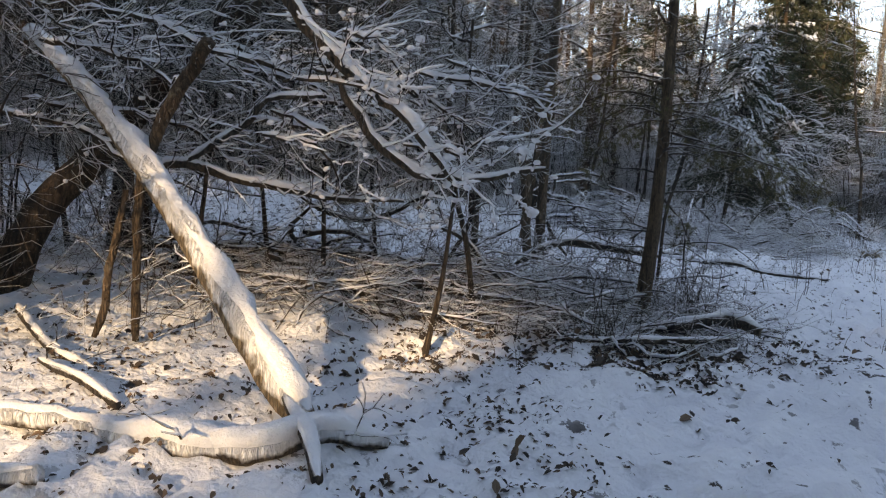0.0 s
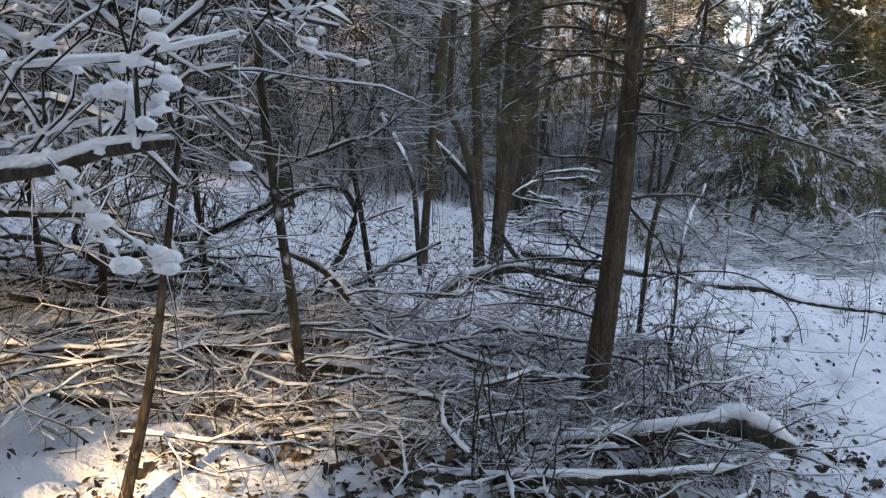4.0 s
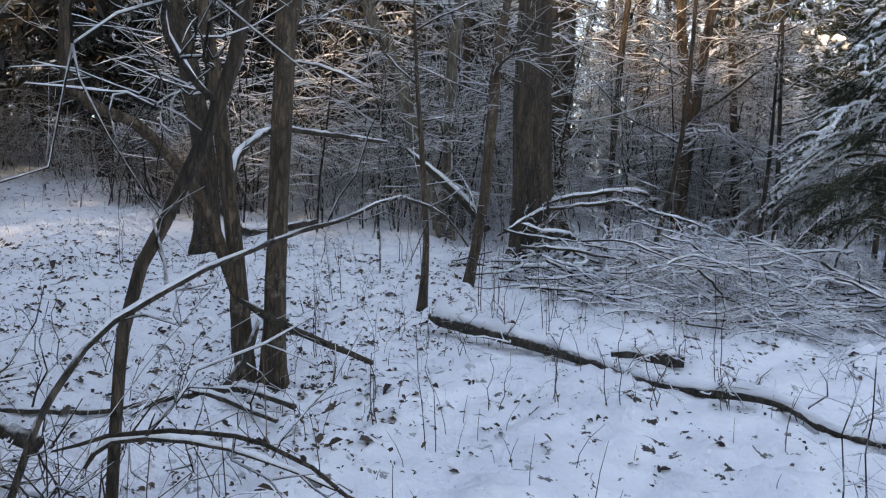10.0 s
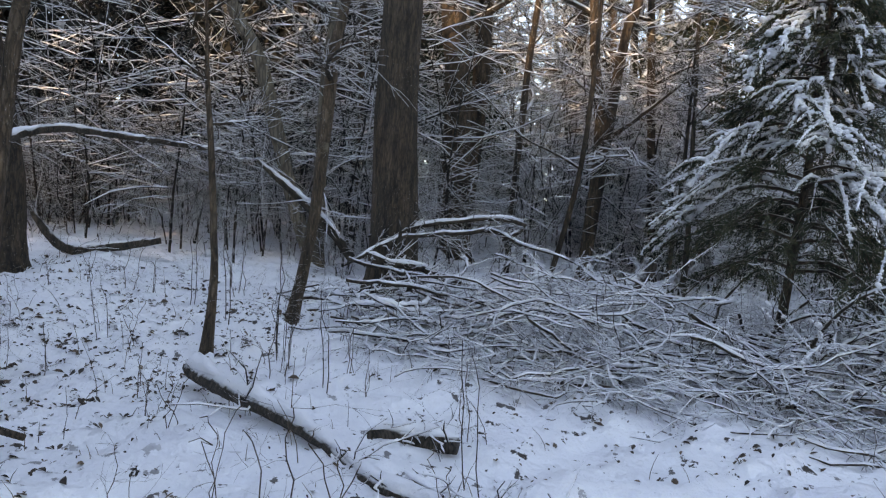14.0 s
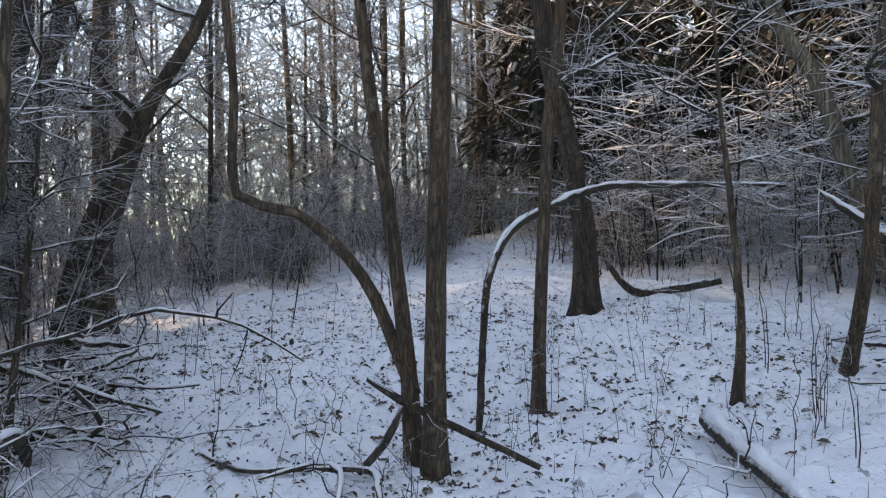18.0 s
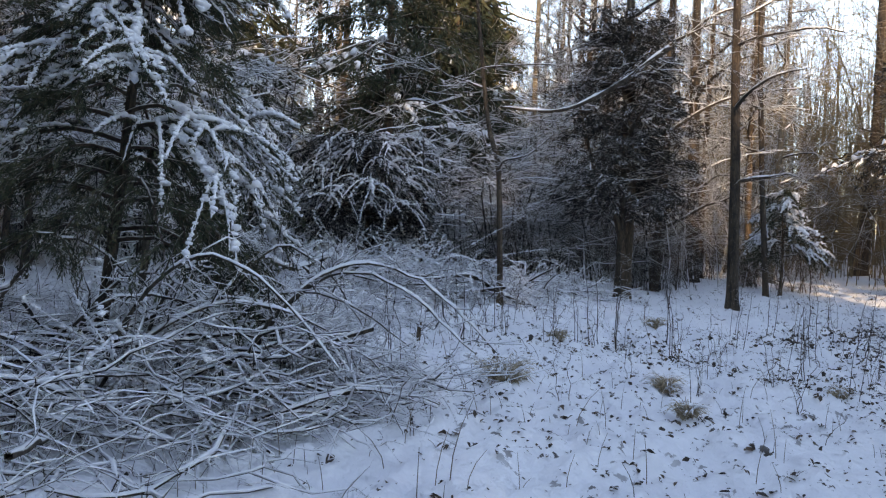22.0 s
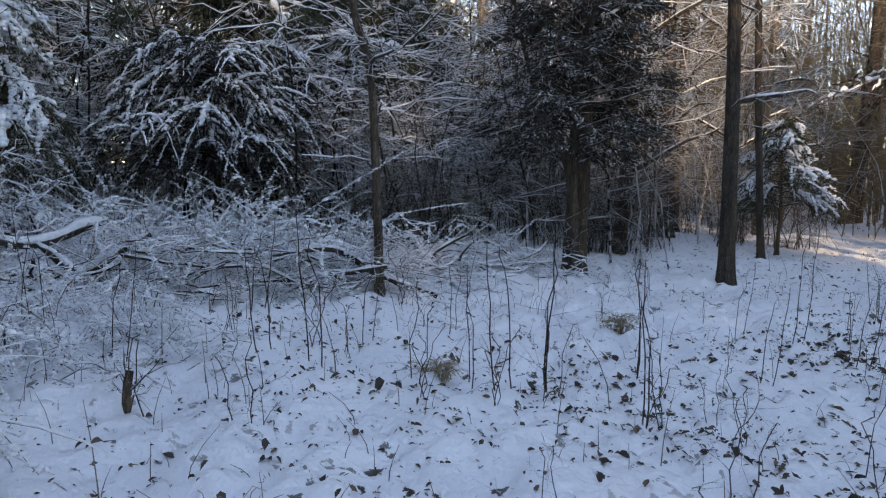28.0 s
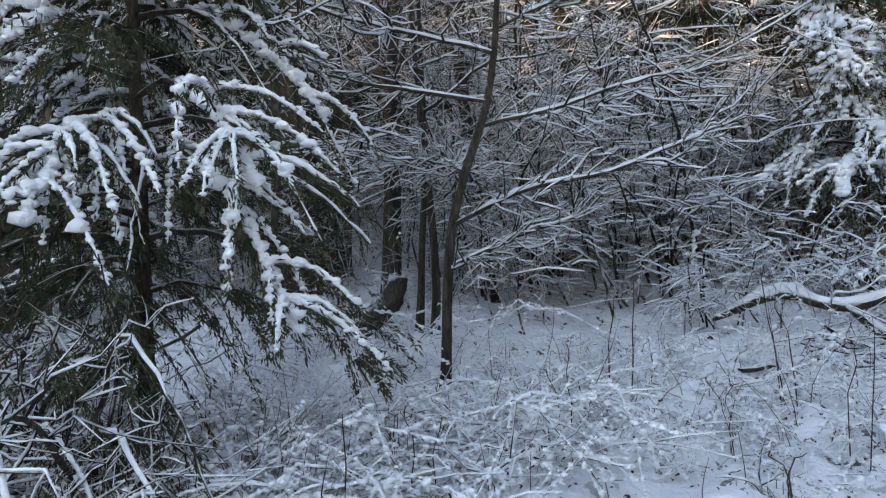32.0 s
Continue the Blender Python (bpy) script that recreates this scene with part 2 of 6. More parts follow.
def part(name, geo, mat, parent, label="", smooth=True, kind=""):
    if not geo.count:
        return None
    ob = new(name, geo.mesh(name, mat, smooth))
    if parent is not None:
        ob.parent = parent
        ob.matrix_parent_inverse = Matrix.Translation(parent.location).inverted()
    return tagged(ob, label, kind=kind) if label or kind else ob


def spline(nodes, step=0.12, wobble=0.0):
    """A smooth curve through nodes (x, y, z, r), about step apart."""
    nodes = np.asarray(nodes, float)
    ext = np.vstack([2 * nodes[0] - nodes[1], nodes, 2 * nodes[-1] - nodes[-2]])
    ext[:, 3] = np.maximum(ext[:, 3], 0.002)
    out = []
    for a, b, c, d in zip(ext, ext[1:], ext[2:], ext[3:]):
        m = max(2, int(np.linalg.norm(c[:3] - b[:3]) / step))
        t = np.linspace(0, 1, m, endpoint=False)[:, None]
        out.append(0.5 * (2 * b + (c - a) * t + (2 * a - 5 * b + 4 * c - d) * t * t + (3 * b - a - 3 * c + d) * t ** 3))
    out = np.vstack(out + [nodes[-1:]])
    if wobble:
        walk_ = rng.normal(0, wobble, (len(out), 3))
        out[:, :3] += np.cumsum(walk_, 0) * np.linspace(0, 1, len(out))[:, None] * 0.3 + walk_ * 0.3
    out[:, 3] = np.maximum(out[:, 3], 0.0025)
    return out


def laden(geo, pts, rad, thick=1.0, keep=0.85, sides=4, fine=False, steep=0.9):
    """Lumpy snow lying along thin twigs pts (n, k, 3) with radii rad (n, k)."""
    pts = np.asarray(pts, float)
    rad = np.broadcast_to(np.asarray(rad, float), pts.shape[:2])
    run = pts[:, -1] - pts[:, 0]
    on = (rng.random(len(pts)) < keep) & (np.abs(run[:, 2]) < steep * np.linalg.norm(run, axis=1))
    if not on.any():
        return
    p, r = pts[on], rad[on]
    if fine or sides > 3:
        k = p.shape[1]
        u = np.linspace(0, k - 1, (3 if fine else 2) * (k - 1) + 1)
        i0 = np.minimum(u.astype(int), k - 2)
        f = u - i0
        p, r = p[:, i0] * (1 - f)[None, :, None] + p[:, i0 + 1] * f[None, :, None], r[:, i0] * (1 - f) + r[:, i0 + 1] * f
    tan = np.gradient(p, axis=1)
    slope = np.abs(tan[..., 2]) / (np.linalg.norm(tan, axis=2) + 1e-9)
    lump = rng.uniform(0.5, 1.35, r.shape)
    lump[:, 0] *= 0.5
    lump[:, -1] *= 0.6
    p = p + rng.normal(0, 0.3, p.shape) * r[..., None] * thick
    rr = thick * (0.004 + 0.85 * np.minimum(r, 0.03)) * lump * np.clip(1.3 - 1.15 * slope, 0.15, 1)
    p = p.copy()
    p[..., 2] += r * 0.6 + rr * 0.5
    geo.tubes(p, rr, sides)


ICO = np.array([(0, 0, 1)] + [(0.894 * math.cos(a), 0.894 * math.sin(a), 0.447) for a in np.arange(5) * 1.2566] + [(0.894 * math.cos(a), 0.894 * math.sin(a), -0.447) for a in (np.arange(5) + 0.5) * 1.2566] + [(0, 0, -1)])
ICO_FACES = np.array([(0, 1 + k, 1 + (k + 1) % 5) for k in range(5)] + [(1 + k, 6 + k, 1 + (k + 1) % 5) for k in range(5)] + [(1 + (k + 1) % 5, 6 + k, 6 + (k + 1) % 5) for k in range(5)] + [(11, 6 + (k + 1) % 5, 6 + k) for k in range(5)])


def beads(geo, pts, size, spacing, keep=0.8, steep=0.88):
    """Small rounded lumps of snow sitting side by side along twigs pts (n, k, 3)."""
    run = np.diff(pts, axis=1)
    part_len = np.linalg.norm(run, axis=2)
    ok = np.abs(run[..., 2]) < steep * part_len
    some = np.where(ok & (rng.random((len(pts), 1)) < keep), part_len / spacing, 0.0)
    many = np.floor(some + rng.random(some.shape)).astype(int)
    i, j = np.nonzero(many)
    c = many[i, j]
    i, j = np.repeat(i, c), np.repeat(j, c)
    n = len(i)
    if not n:
        return
    f = rng.random((n, 1))
    at = pts[i, j] + run[i, j] * f
    r = size * rng.gamma(5, 0.2, (n, 1))
    at = at + rng.normal(0, 0.3, (n, 3)) * r
    at[:, 2] += 0.35 * r[:, 0]
    form = ICO[None] * rng.uniform(0.75, 1.25, (n, 12, 1)) * (r * np.concatenate([rng.uniform(0.8, 1.5, (n, 2)), rng.uniform(0.6, 0.95, (n, 1))], 1))[:, None]
    geo.add((at[:, None] + form).reshape(-1, 3), (np.arange(n)[:, None, None] * 12 + ICO_FACES[None]).reshape(-1, 3))


def twigs_along(geo, curve, count, length, spread=1.0, lift=0.3, droop=0.0, radius=0.006, order=2, lo=0.1, bias=None, sides=3, flat=1.0, snow=None, thick=1.0):
    """Twigs that leave a curve, each with smaller ones, and snow on them."""
    if count <= 0:
        return
    k = 5
    idx = (rng.uniform(lo, 1, count) * (len(curve) - 1)).astype(int)
    base = curve[idx, :3]
    tan = np.gradient(curve[:, :3], axis=0)[idx]
    tan /= np.linalg.norm(tan, axis=1, keepdims=True) + 1e-9
    out = rng.normal(0, 1, (count, 3))
    out -= (out * tan).sum(1, keepdims=True) * tan
    out /= np.linalg.norm(out, axis=1, keepdims=True) + 1e-9
    way = spread * out + 0.55 * tan + np.array((0, 0, lift))
    if bias is not None:
        way = way + np.asarray(bias)
    way[:, 2] *= flat
    way /= np.linalg.norm(way, axis=1, keepdims=True)
    size = length * rng.uniform(0.35, 1.15, count)
    s = np.linspace(0, 1, k)[None, :, None]
    bend = rng.normal(0, 0.34, (count, 1, 3))
    pts = base[:, None] + way[:, None] * s * size[:, None, None] + bend * s * s * size[:, None, None]
    pts[:, :, 2] -= droop * (s[..., 0] ** 2) * size[:, None]
    pts[:, 1:-1] += rng.normal(0, 0.06, (count, k - 2, 3)) * size[:, None, None]
    rad = radius * np.clip(size / max(length, 1e-3), 0.5, 1.2)[:, None] * np.linspace(1.0, 0.35, k)[None]
    geo.tubes(pts, rad, sides)
    if snow is not None:
        laden(snow, pts, rad, thick)
    if order > 1:
        m = count * (3 if order > 2 else 2)
        w = rng.integers(0, count, m)
        seg = rng.integers(1, k - 1, m)
        b = pts[w, seg]
        tn = pts[w, seg + 1] - pts[w, seg]
        tn /= np.linalg.norm(tn, axis=1, keepdims=True) + 1e-9
        d2 = tn + rng.normal(0, 0.55, (m, 3)) + np.array((0, 0, lift * 0.4))
        d2 /= np.linalg.norm(d2, axis=1, keepdims=True)
        sz = size[w] * rng.uniform(0.25, 0.6, m)
        s3 = np.linspace(0, 1, 4)[None, :, None]
        p2 = b[:, None] + d2[:, None] * s3 * sz[:, None, None] + rng.normal(0, 0.38, (m, 1, 3)) * s3 * s3 * sz[:, None, None]
        p2[:, :, 2] -= droop * (s3[..., 0] ** 2) * sz[:, None]
        geo.tubes(p2, radius * 0.62 * np.linspace(1, 0.4, 4)[None] * np.ones((m, 1)), sides)
        if snow is not None:
            laden(snow, p2, radius * 0.62 * np.linspace(1, 0.4, 4)[None], thick, 0.75, 3)


def snow_on(geo, curve, thick=1.0, gaps=0.25, steep=0.78):
    """Uneven ridges of snow along the upper side of a curve, where it is not too steep."""
    n = len(curve)
    tan = np.gradient(curve[:, :3], axis=0)
    tan /= np.linalg.norm(tan, axis=1, keepdims=True) + 1e-9
    drift = np.interp(np.arange(n), np.arange(0, n + 3, 2.5), rng.uniform(0, 1, len(np.arange(0, n + 3, 2.5))))
    keep = (np.abs(tan[:, 2]) < steep) & (drift > gaps)
    side = np.cross(tan, (0.0, 0.0, 1.0))
    side /= np.linalg.norm(side, axis=1, keepdims=True) + 1e-9
    over = np.cross(side, tan)
    ang = np.arange(8) / 8 * 2 * np.pi
    start = None
    for i in range(n + 1):
        on = i < n and keep[i]
        if on and start is None:
            start = i
        if not on and start is not None:
            m = i - start
            if m >= 3:
                q = slice(start, i)
                r, d = curve[q, 3], drift[q]
                end = np.minimum(1, np.minimum(np.arange(m) + 0.35, m - 0.65 - np.arange(m)) / 1.6)
                w = (np.minimum(r, 0.16) * 0.8 + 0.003) * (0.7 + 0.4 * d) * (0.4 + 0.6 * end)
                h = (0.009 + 0.38 * np.minimum(r, 0.1)) * thick * (0.45 + 1.1 * d) * (0.15 + 0.85 * end)
                lump = rng.uniform(0.62, 1.38, (m, 8))
                up = np.where(np.sin(ang) > 0, np.sin(ang), 0.35 * np.sin(ang))
                ring = curve[q, None, :3] + (over[q] * (r * 0.72)[:, None])[:, None] + side[q, None] * (w[:, None] * np.cos(ang) * lump)[..., None] + over[q, None] * (h[:, None] * up * lump)[..., None]
                a, b = np.meshgrid(np.arange(m - 1), np.arange(8), indexing="ij")
                geo.add(ring, np.stack([a * 8 + b, a * 8 + (b + 1) % 8, (a + 1) * 8 + (b + 1) % 8, (a + 1) * 8 + b], -1).reshape(-1, 4))
            start = None


def blob(geo, centre, size, seed, rings=6, segs=9, rough=0.16):
    """A lump of snow: a flattened, uneven ball."""
    u = np.linspace(0, np.pi, rings)[:, None]
    v = np.linspace(0, 2 * np.pi, segs, endpoint=False)[None]
    d = np.stack([np.sin(u) * np.cos(v), np.sin(u) * np.sin(v), np.cos(u) * np.ones_like(v)], -1).reshape(-1, 3)
    local = np.random.default_rng(seed)
    k = local.normal(0, 1, (5, 3)) * (1.6 + 6 * max(0.0, rough - 0.16))
    f = 1 + rough * np.sin(d @ k.T + local.uniform(0, 6, 5)).sum(1) / 1.4
    i, j = np.meshgrid(np.arange(rings - 1), np.arange(segs), indexing="ij")
    q = np.stack([i * segs + j, (i + 1) * segs + j, (i + 1) * segs + (j + 1) % segs, i * segs + (j + 1) % segs], -1).reshape(-1, 4)
    geo.add(np.asarray(centre) + d * f[:, None] * np.asarray(size), q)


def flare(curve, amount=0.5, reach=0.45):
    h = curve[:, 2] - curve[0, 2]
    curve[:, 3] *= 1 + amount * np.exp(-np.maximum(h, 0) / reach * 2.2)
    return curve


def trunk_mesh(geo, curve, sides=12, rough=0.06):
    """A trunk whose section is lumpy and furrowed."""
    n = len(curve)
    ang = np.arange(sides) / sides * 2 * np.pi
    k1, k2 = rng.uniform(0, 6, 2)
    h = curve[:, 2]
    lump = 1 + rough * np.sin(3 * ang[None] + k1 + h[:, None] * 0.9) + rough * 0.7 * np.sin(5 * ang[None] + k2 - h[:, None] * 1.3) + rng.normal(0, rough * 0.35, (n, sides))
    tan = np.gradient(curve[:, :3], axis=0)
    tan /= np.linalg.norm(tan, axis=1, keepdims=True)
    ref = np.array((1.0, 0.0, 0.0)) if abs(tan[:, 2].mean()) > 0.6 else np.array((0.0, 0.0, 1.0))
    side = np.cross(tan, ref)
    side /= np.linalg.norm(side, axis=1, keepdims=True)
    over = np.cross(side, tan)
    ring = curve[:, None, :3] + (curve[:, 3, None] * lump)[..., None] * (np.cos(ang)[None, :, None] * side[:, None] + np.sin(ang)[None, :, None] * over[:, None])
    i, j = np.meshgrid(np.arange(n - 1), np.arange(sides), indexing="ij")
    q = np.stack([i * sides + j, i * sides + (j + 1) % sides, (i + 1) * sides + (j + 1) % sides, (i + 1) * sides + j], -1).reshape(-1, 4)
    geo.add(ring, q)
    geo.add(curve[-1:, :3], np.zeros((0, 4), int))
    tip = geo.count - 1
    last = tip - sides
    geo.faces.append(np.array([[last + s, last + (s + 1) % sides, tip] for s in range(sides)]))
    geo.add(curve[:1, :3], np.zeros((0, 4), int))
    foot = last - (n - 1) * sides
    geo.faces.append(np.array([[foot + (s + 1) % sides, foot + s, geo.count - 1] for s in range(sides)]))


# ---- the ground ----
def graded(lo, hi, a, b, fine, far):
    """Grid lines: fine between a and b, wider and wider out to lo and hi."""
    mid = np.arange(a, b + fine, fine)
    left, right, s = [], [], fine
    x = a
    while x > lo:
        s *= far
        x -= s
        left.append(x)
    s, x = fine, mid[-1]
    while x < hi:
        s *= far
        x += s
        right.append(x)
    return np.array(left[::-1] + list(mid) + right)


def relief(x, y):
    """Small hummocks of snow over leaves and grass."""
    out = np.zeros(x.shape)
    local = np.random.default_rng(3)
    for size, amp in ((2.6, 0.035), (1.1, 0.022), (0.5, 0.018), (0.27, 0.02), (0.19, 0.016)):
        for _ in range(4):
            a, p = local.uniform(0, 2 * np.pi), local.uniform(0, 6.3, 2)
            u, v = x * np.cos(a) + y * np.sin(a), -x * np.sin(a) + y * np.cos(a)
            out += amp * 0.6 * np.sin(u * 2 * np.pi / size + p[0] + 1.1 * np.sin(v * 2 * np.pi / size / 1.7 + p[1]))
    return out


gx, gy = graded(-260, 300, -5, 18, 0.075, 1.12), graded(-260, 300, 2, 19, 0.075, 1.12)
px, py = np.meshgrid(gx, gy, indexing="ij")
g = Geo()
ni, nj = len(gx), len(gy)
i, j = np.meshgrid(np.arange(ni - 1), np.arange(nj - 1), indexing="ij")
g.add(np.stack([px, py, ground_z(px, py) + relief(px, py)], -1), np.stack([i * nj + j, (i + 1) * nj + j, (i + 1) * nj + j + 1, i * nj + j + 1], -1).reshape(-1, 4))
ground = part("ground", g, GROUND, None)
tagged(ground, "rolling woodland floor under thin fresh snow with leaf litter", "ground", kind="structure")


def z_at(x, y):
    return float(ground_z(x, y) + relief(np.array(float(x)), np.array(float(y))))


# ---- trees ----
def slim(nodes, f):
    return [(x, y, z, r * f) for x, y, z, r in nodes]


def grow(tr, curve, limbs, twig_count, h0, reach, snow, twig_mat=None, up=0.5, twig_len=0.55, twig_r=0.006, limb_r=0.06, order=3, near=True):
    """Limbs and twigs on the part of a trunk above h0 (as a share of its length)."""
    twig_geo, limb_geo, far_snow = Geo(), Geo(), Geo()
    n = len(curve)
    for q in range(limbs):
        k = int((h0 + (1 - h0) * (q + rng.random()) / limbs) * (n - 1))
        x, y, z, r = curve[k]
        a = rng.uniform(0, 2 * np.pi)
        L = reach * rng.uniform(0.5, 1.1)
        r0 = min(max(r * 0.45, 0.01), limb_r)
        rise = up * rng.uniform(0.2, 1.2)
        nodes = [(x + L * s * math.cos(a + 0.5 * s * s) , y + L * s * math.sin(a + 0.5 * s * s), z + L * (rise * s + rng.normal(0, 0.05) * s), r0 * (1 - 0.8 * s) + 0.003) for s in (0, 0.22, 0.5, 0.78, 1.0)]
        c = spline(nodes, 0.16, 0.012)
        if near:
            limb = part("limb", Geo().tubes(c[None, :, :3], c[None, :, 3], 6), LIMB, tr)
            ridge = Geo()
            if snow:
                snow_on(ridge, c, snow)
            part("snow", ridge, SNOW_CAP, limb, kind="stuff")
        else:
            limb_geo.tubes(c[None, :, :3], c[None, :, 3], 5)
            snow_on(far_snow, c[::2], snow)
        heavy = near and snow >= 0.5 and c[0, 2] < 6.5
        twigs_along(twig_geo, c, twig_count // max(limbs, 1), twig_len, 1.0, 0.15, 0.0, twig_r, order, flat=0.7, snow=far_snow if heavy else None, thick=(0.72 if snow > 1 else 0.5) * snow)
    part("twig_mass", twig_geo, twig_mat or (TWIG if near else TWIG_FAR), tr, kind="stuff")
    part("limb_mass", limb_geo, LIMB, tr, kind="stuff")
    part("snow", far_snow, SNOW_CAP, tr, kind="stuff")


def tree(name, nodes, label, mat=None, top=10.0, limbs=6, twig_count=150, h0=0.25, reach=1.8, snow=0.8, twig_mat=None, up=0.5, stems=(), group="", twig_len=0.55, rough=0.05, limb_r=0.06, order=3, twig_r=0.0065, near=True):
    """A bare tree: a trunk through nodes that then goes on to the height top, further stems, limbs, twigs and snow."""
    nodes = [tuple(p) for p in nodes]
    x, y = nodes[0][:2]
    nodes[0] = (x, y, z_at(x, y) - 0.08, nodes[0][3])
    tr = thing(name, label, "tree", group, at=(x, y, z_at(x, y)))
    mat = mat or BARK
    for q, st in enumerate((nodes, *stems)):
        st = [tuple(p) for p in st]
        if top > st[-1][2] + 0.3:
            a, b = np.array(st[-2]), np.array(st[-1])
            d = (b - a)[:3] / max(b[2] - a[2], 0.2)
            d[:2] = np.clip(d[:2], -0.5, 0.5) * 0.5
            rise = top - b[2]
            st.append((b[0] + d[0] * rise * 0.45, b[1] + d[1] * rise * 0.45, b[2] + rise * 0.5, b[3] * 0.62))
            st.append((b[0] + d[0] * rise * 0.8, b[1] + d[1] * rise * 0.8, top, 0.012))
        c = spline(st, 0.16, 0.004)
        if q == 0:
            c = flare(c)
        tg = Geo()
        trunk_mesh(tg, c, 14 if st[0][3] > 0.08 else 9, rough)
        part("trunk" if q == 0 else "stem", tg, mat, tr)
        if limbs:
            grow(tr, c, limbs, twig_count, h0, reach, snow, twig_mat, up, twig_len, limb_r=limb_r, order=order, twig_r=twig_r, near=near)
    return tr


def log(name, nodes, label, mat=None, snow=1.0, branches=0, twig_len=0.4, category="log", sides=10, twig_mat=None, gaps=0.15, lift=0.2, group="", rough=0.07, crook=0.006, steep=0.78):
    """A fallen log or branch with snow on its back."""
    nodes = [(x, y, max(z, z_at(x, y) + 0.55 * r) if z < z_at(x, y) + 0.3 else z, r) for x, y, z, r in nodes]
    c = spline(nodes, 0.1, crook)
    c[0, 3] *= rng.uniform(0.4, 0.7)
    c[1, 3] *= 0.88
    ob = thing(name, label, category, group, at=tuple(c[0, :3]))
    tg, sg, wg = Geo(), Geo(), Geo()
    trunk_mesh(tg, c, sides, rough)
    part("log", tg, mat or LOG, ob)
    if snow:
        snow_on(sg, c, snow, gaps, steep)
    twigs_along(wg, c, branches, twig_len, 0.9, lift, 0.0, 0.007, 2, lo=0.2, snow=sg if snow >= 0.8 else None, thick=0.62 * snow)
    part("twig_mass", wg, twig_mat or TWIG, ob, kind="stuff")
    part("snow", sg, SNOW_CAP, ob, kind="stuff")
    return ob


def shrub(name, h, spread, stems, twig_count, mat, label, arch=0.4, at=(0, 0), twig_len=0.5, radius=0.008, thin=0.0065):
    """A many-stemmed bush of arching shoots that rise from a wide foot."""
    x0, y0 = at
    ob = thing(name, label, "shrub", "woodland shrubs", at=(x0, y0, z_at(x0, y0)))
    wg, sg = Geo(), Geo()
    for _ in range(stems):
        a, L = rng.uniform(0, 2 * np.pi), spread * rng.uniform(0.3, 1.1)
        hh = h * rng.uniform(0.35, 1.05)
        bx, by = x0 + rng.normal(0, 0.28 * spread), y0 + rng.normal(0, 0.28 * spread)
        bz, turn = z_at(bx, by) - 0.05, rng.normal(0, 0.5)
        nodes = []
        for s in (0, 0.25, 0.5, 0.75, 1.0):
            zz = hh * (math.sin(s * (math.pi / 2 + arch)) / math.sin(min(math.pi / 2, math.pi / 2 + arch)))
            nodes.append((bx + L * s ** 1.3 * math.cos(a + turn * s), by + L * s ** 1.3 * math.sin(a + turn * s), bz + max(zz, 0.05 * s), radius * (1.5 - 1.1 * s)))
        c = spline(nodes, 0.22, 0.035)
        part("stem", Geo().tubes(c[None, :, :3], c[None, :, 3], 4), mat, ob)
        white = mat is TWIG
        twigs_along(wg, c, (twig_count // stems) * 2 // (3 if white else 2), twig_len, 1.1, 0.0, 0.25, thin, 2, lo=0.12, flat=0.45, snow=sg if white else None, thick=1.1)
        if white:
            laden(sg, c[None, :, :3], c[None, :, 3], 1.3, 1.0, 5)
    part("twig_mass", wg, mat, ob, kind="stuff")
    part("snow", sg, SNOW_CAP, ob, kind="stuff")
    return ob


def spray(geo, centre, way, count, length, width, wide=0.5, hang=0.3):
    """Small flat leaves round a point, hanging along way."""
    d = np.asarray(way)[None] + rng.normal(0, wide, (count, 3)) - np.array((0, 0, hang))
    d /= np.linalg.norm(d, axis=1, keepdims=True)
    L = length * rng.uniform(0.5, 1.2, count)[:, None]
    b = np.asarray(centre) + rng.normal(0, length * 0.55, (count, 3))
    s = np.cross(d, rng.normal(0, 1, (count, 3)))
    s /= np.linalg.norm(s, axis=1, keepdims=True) + 1e-9
    w = width * rng.uniform(0.6, 1.3, count)[:, None]
    v = np.stack([b, b + d * L * 0.5 + s * w, b + d * L, b + d * L * 0.45 - s * w], 1)
    geo.add(v.reshape(-1, 3), np.arange(count * 4).reshape(-1, 4))


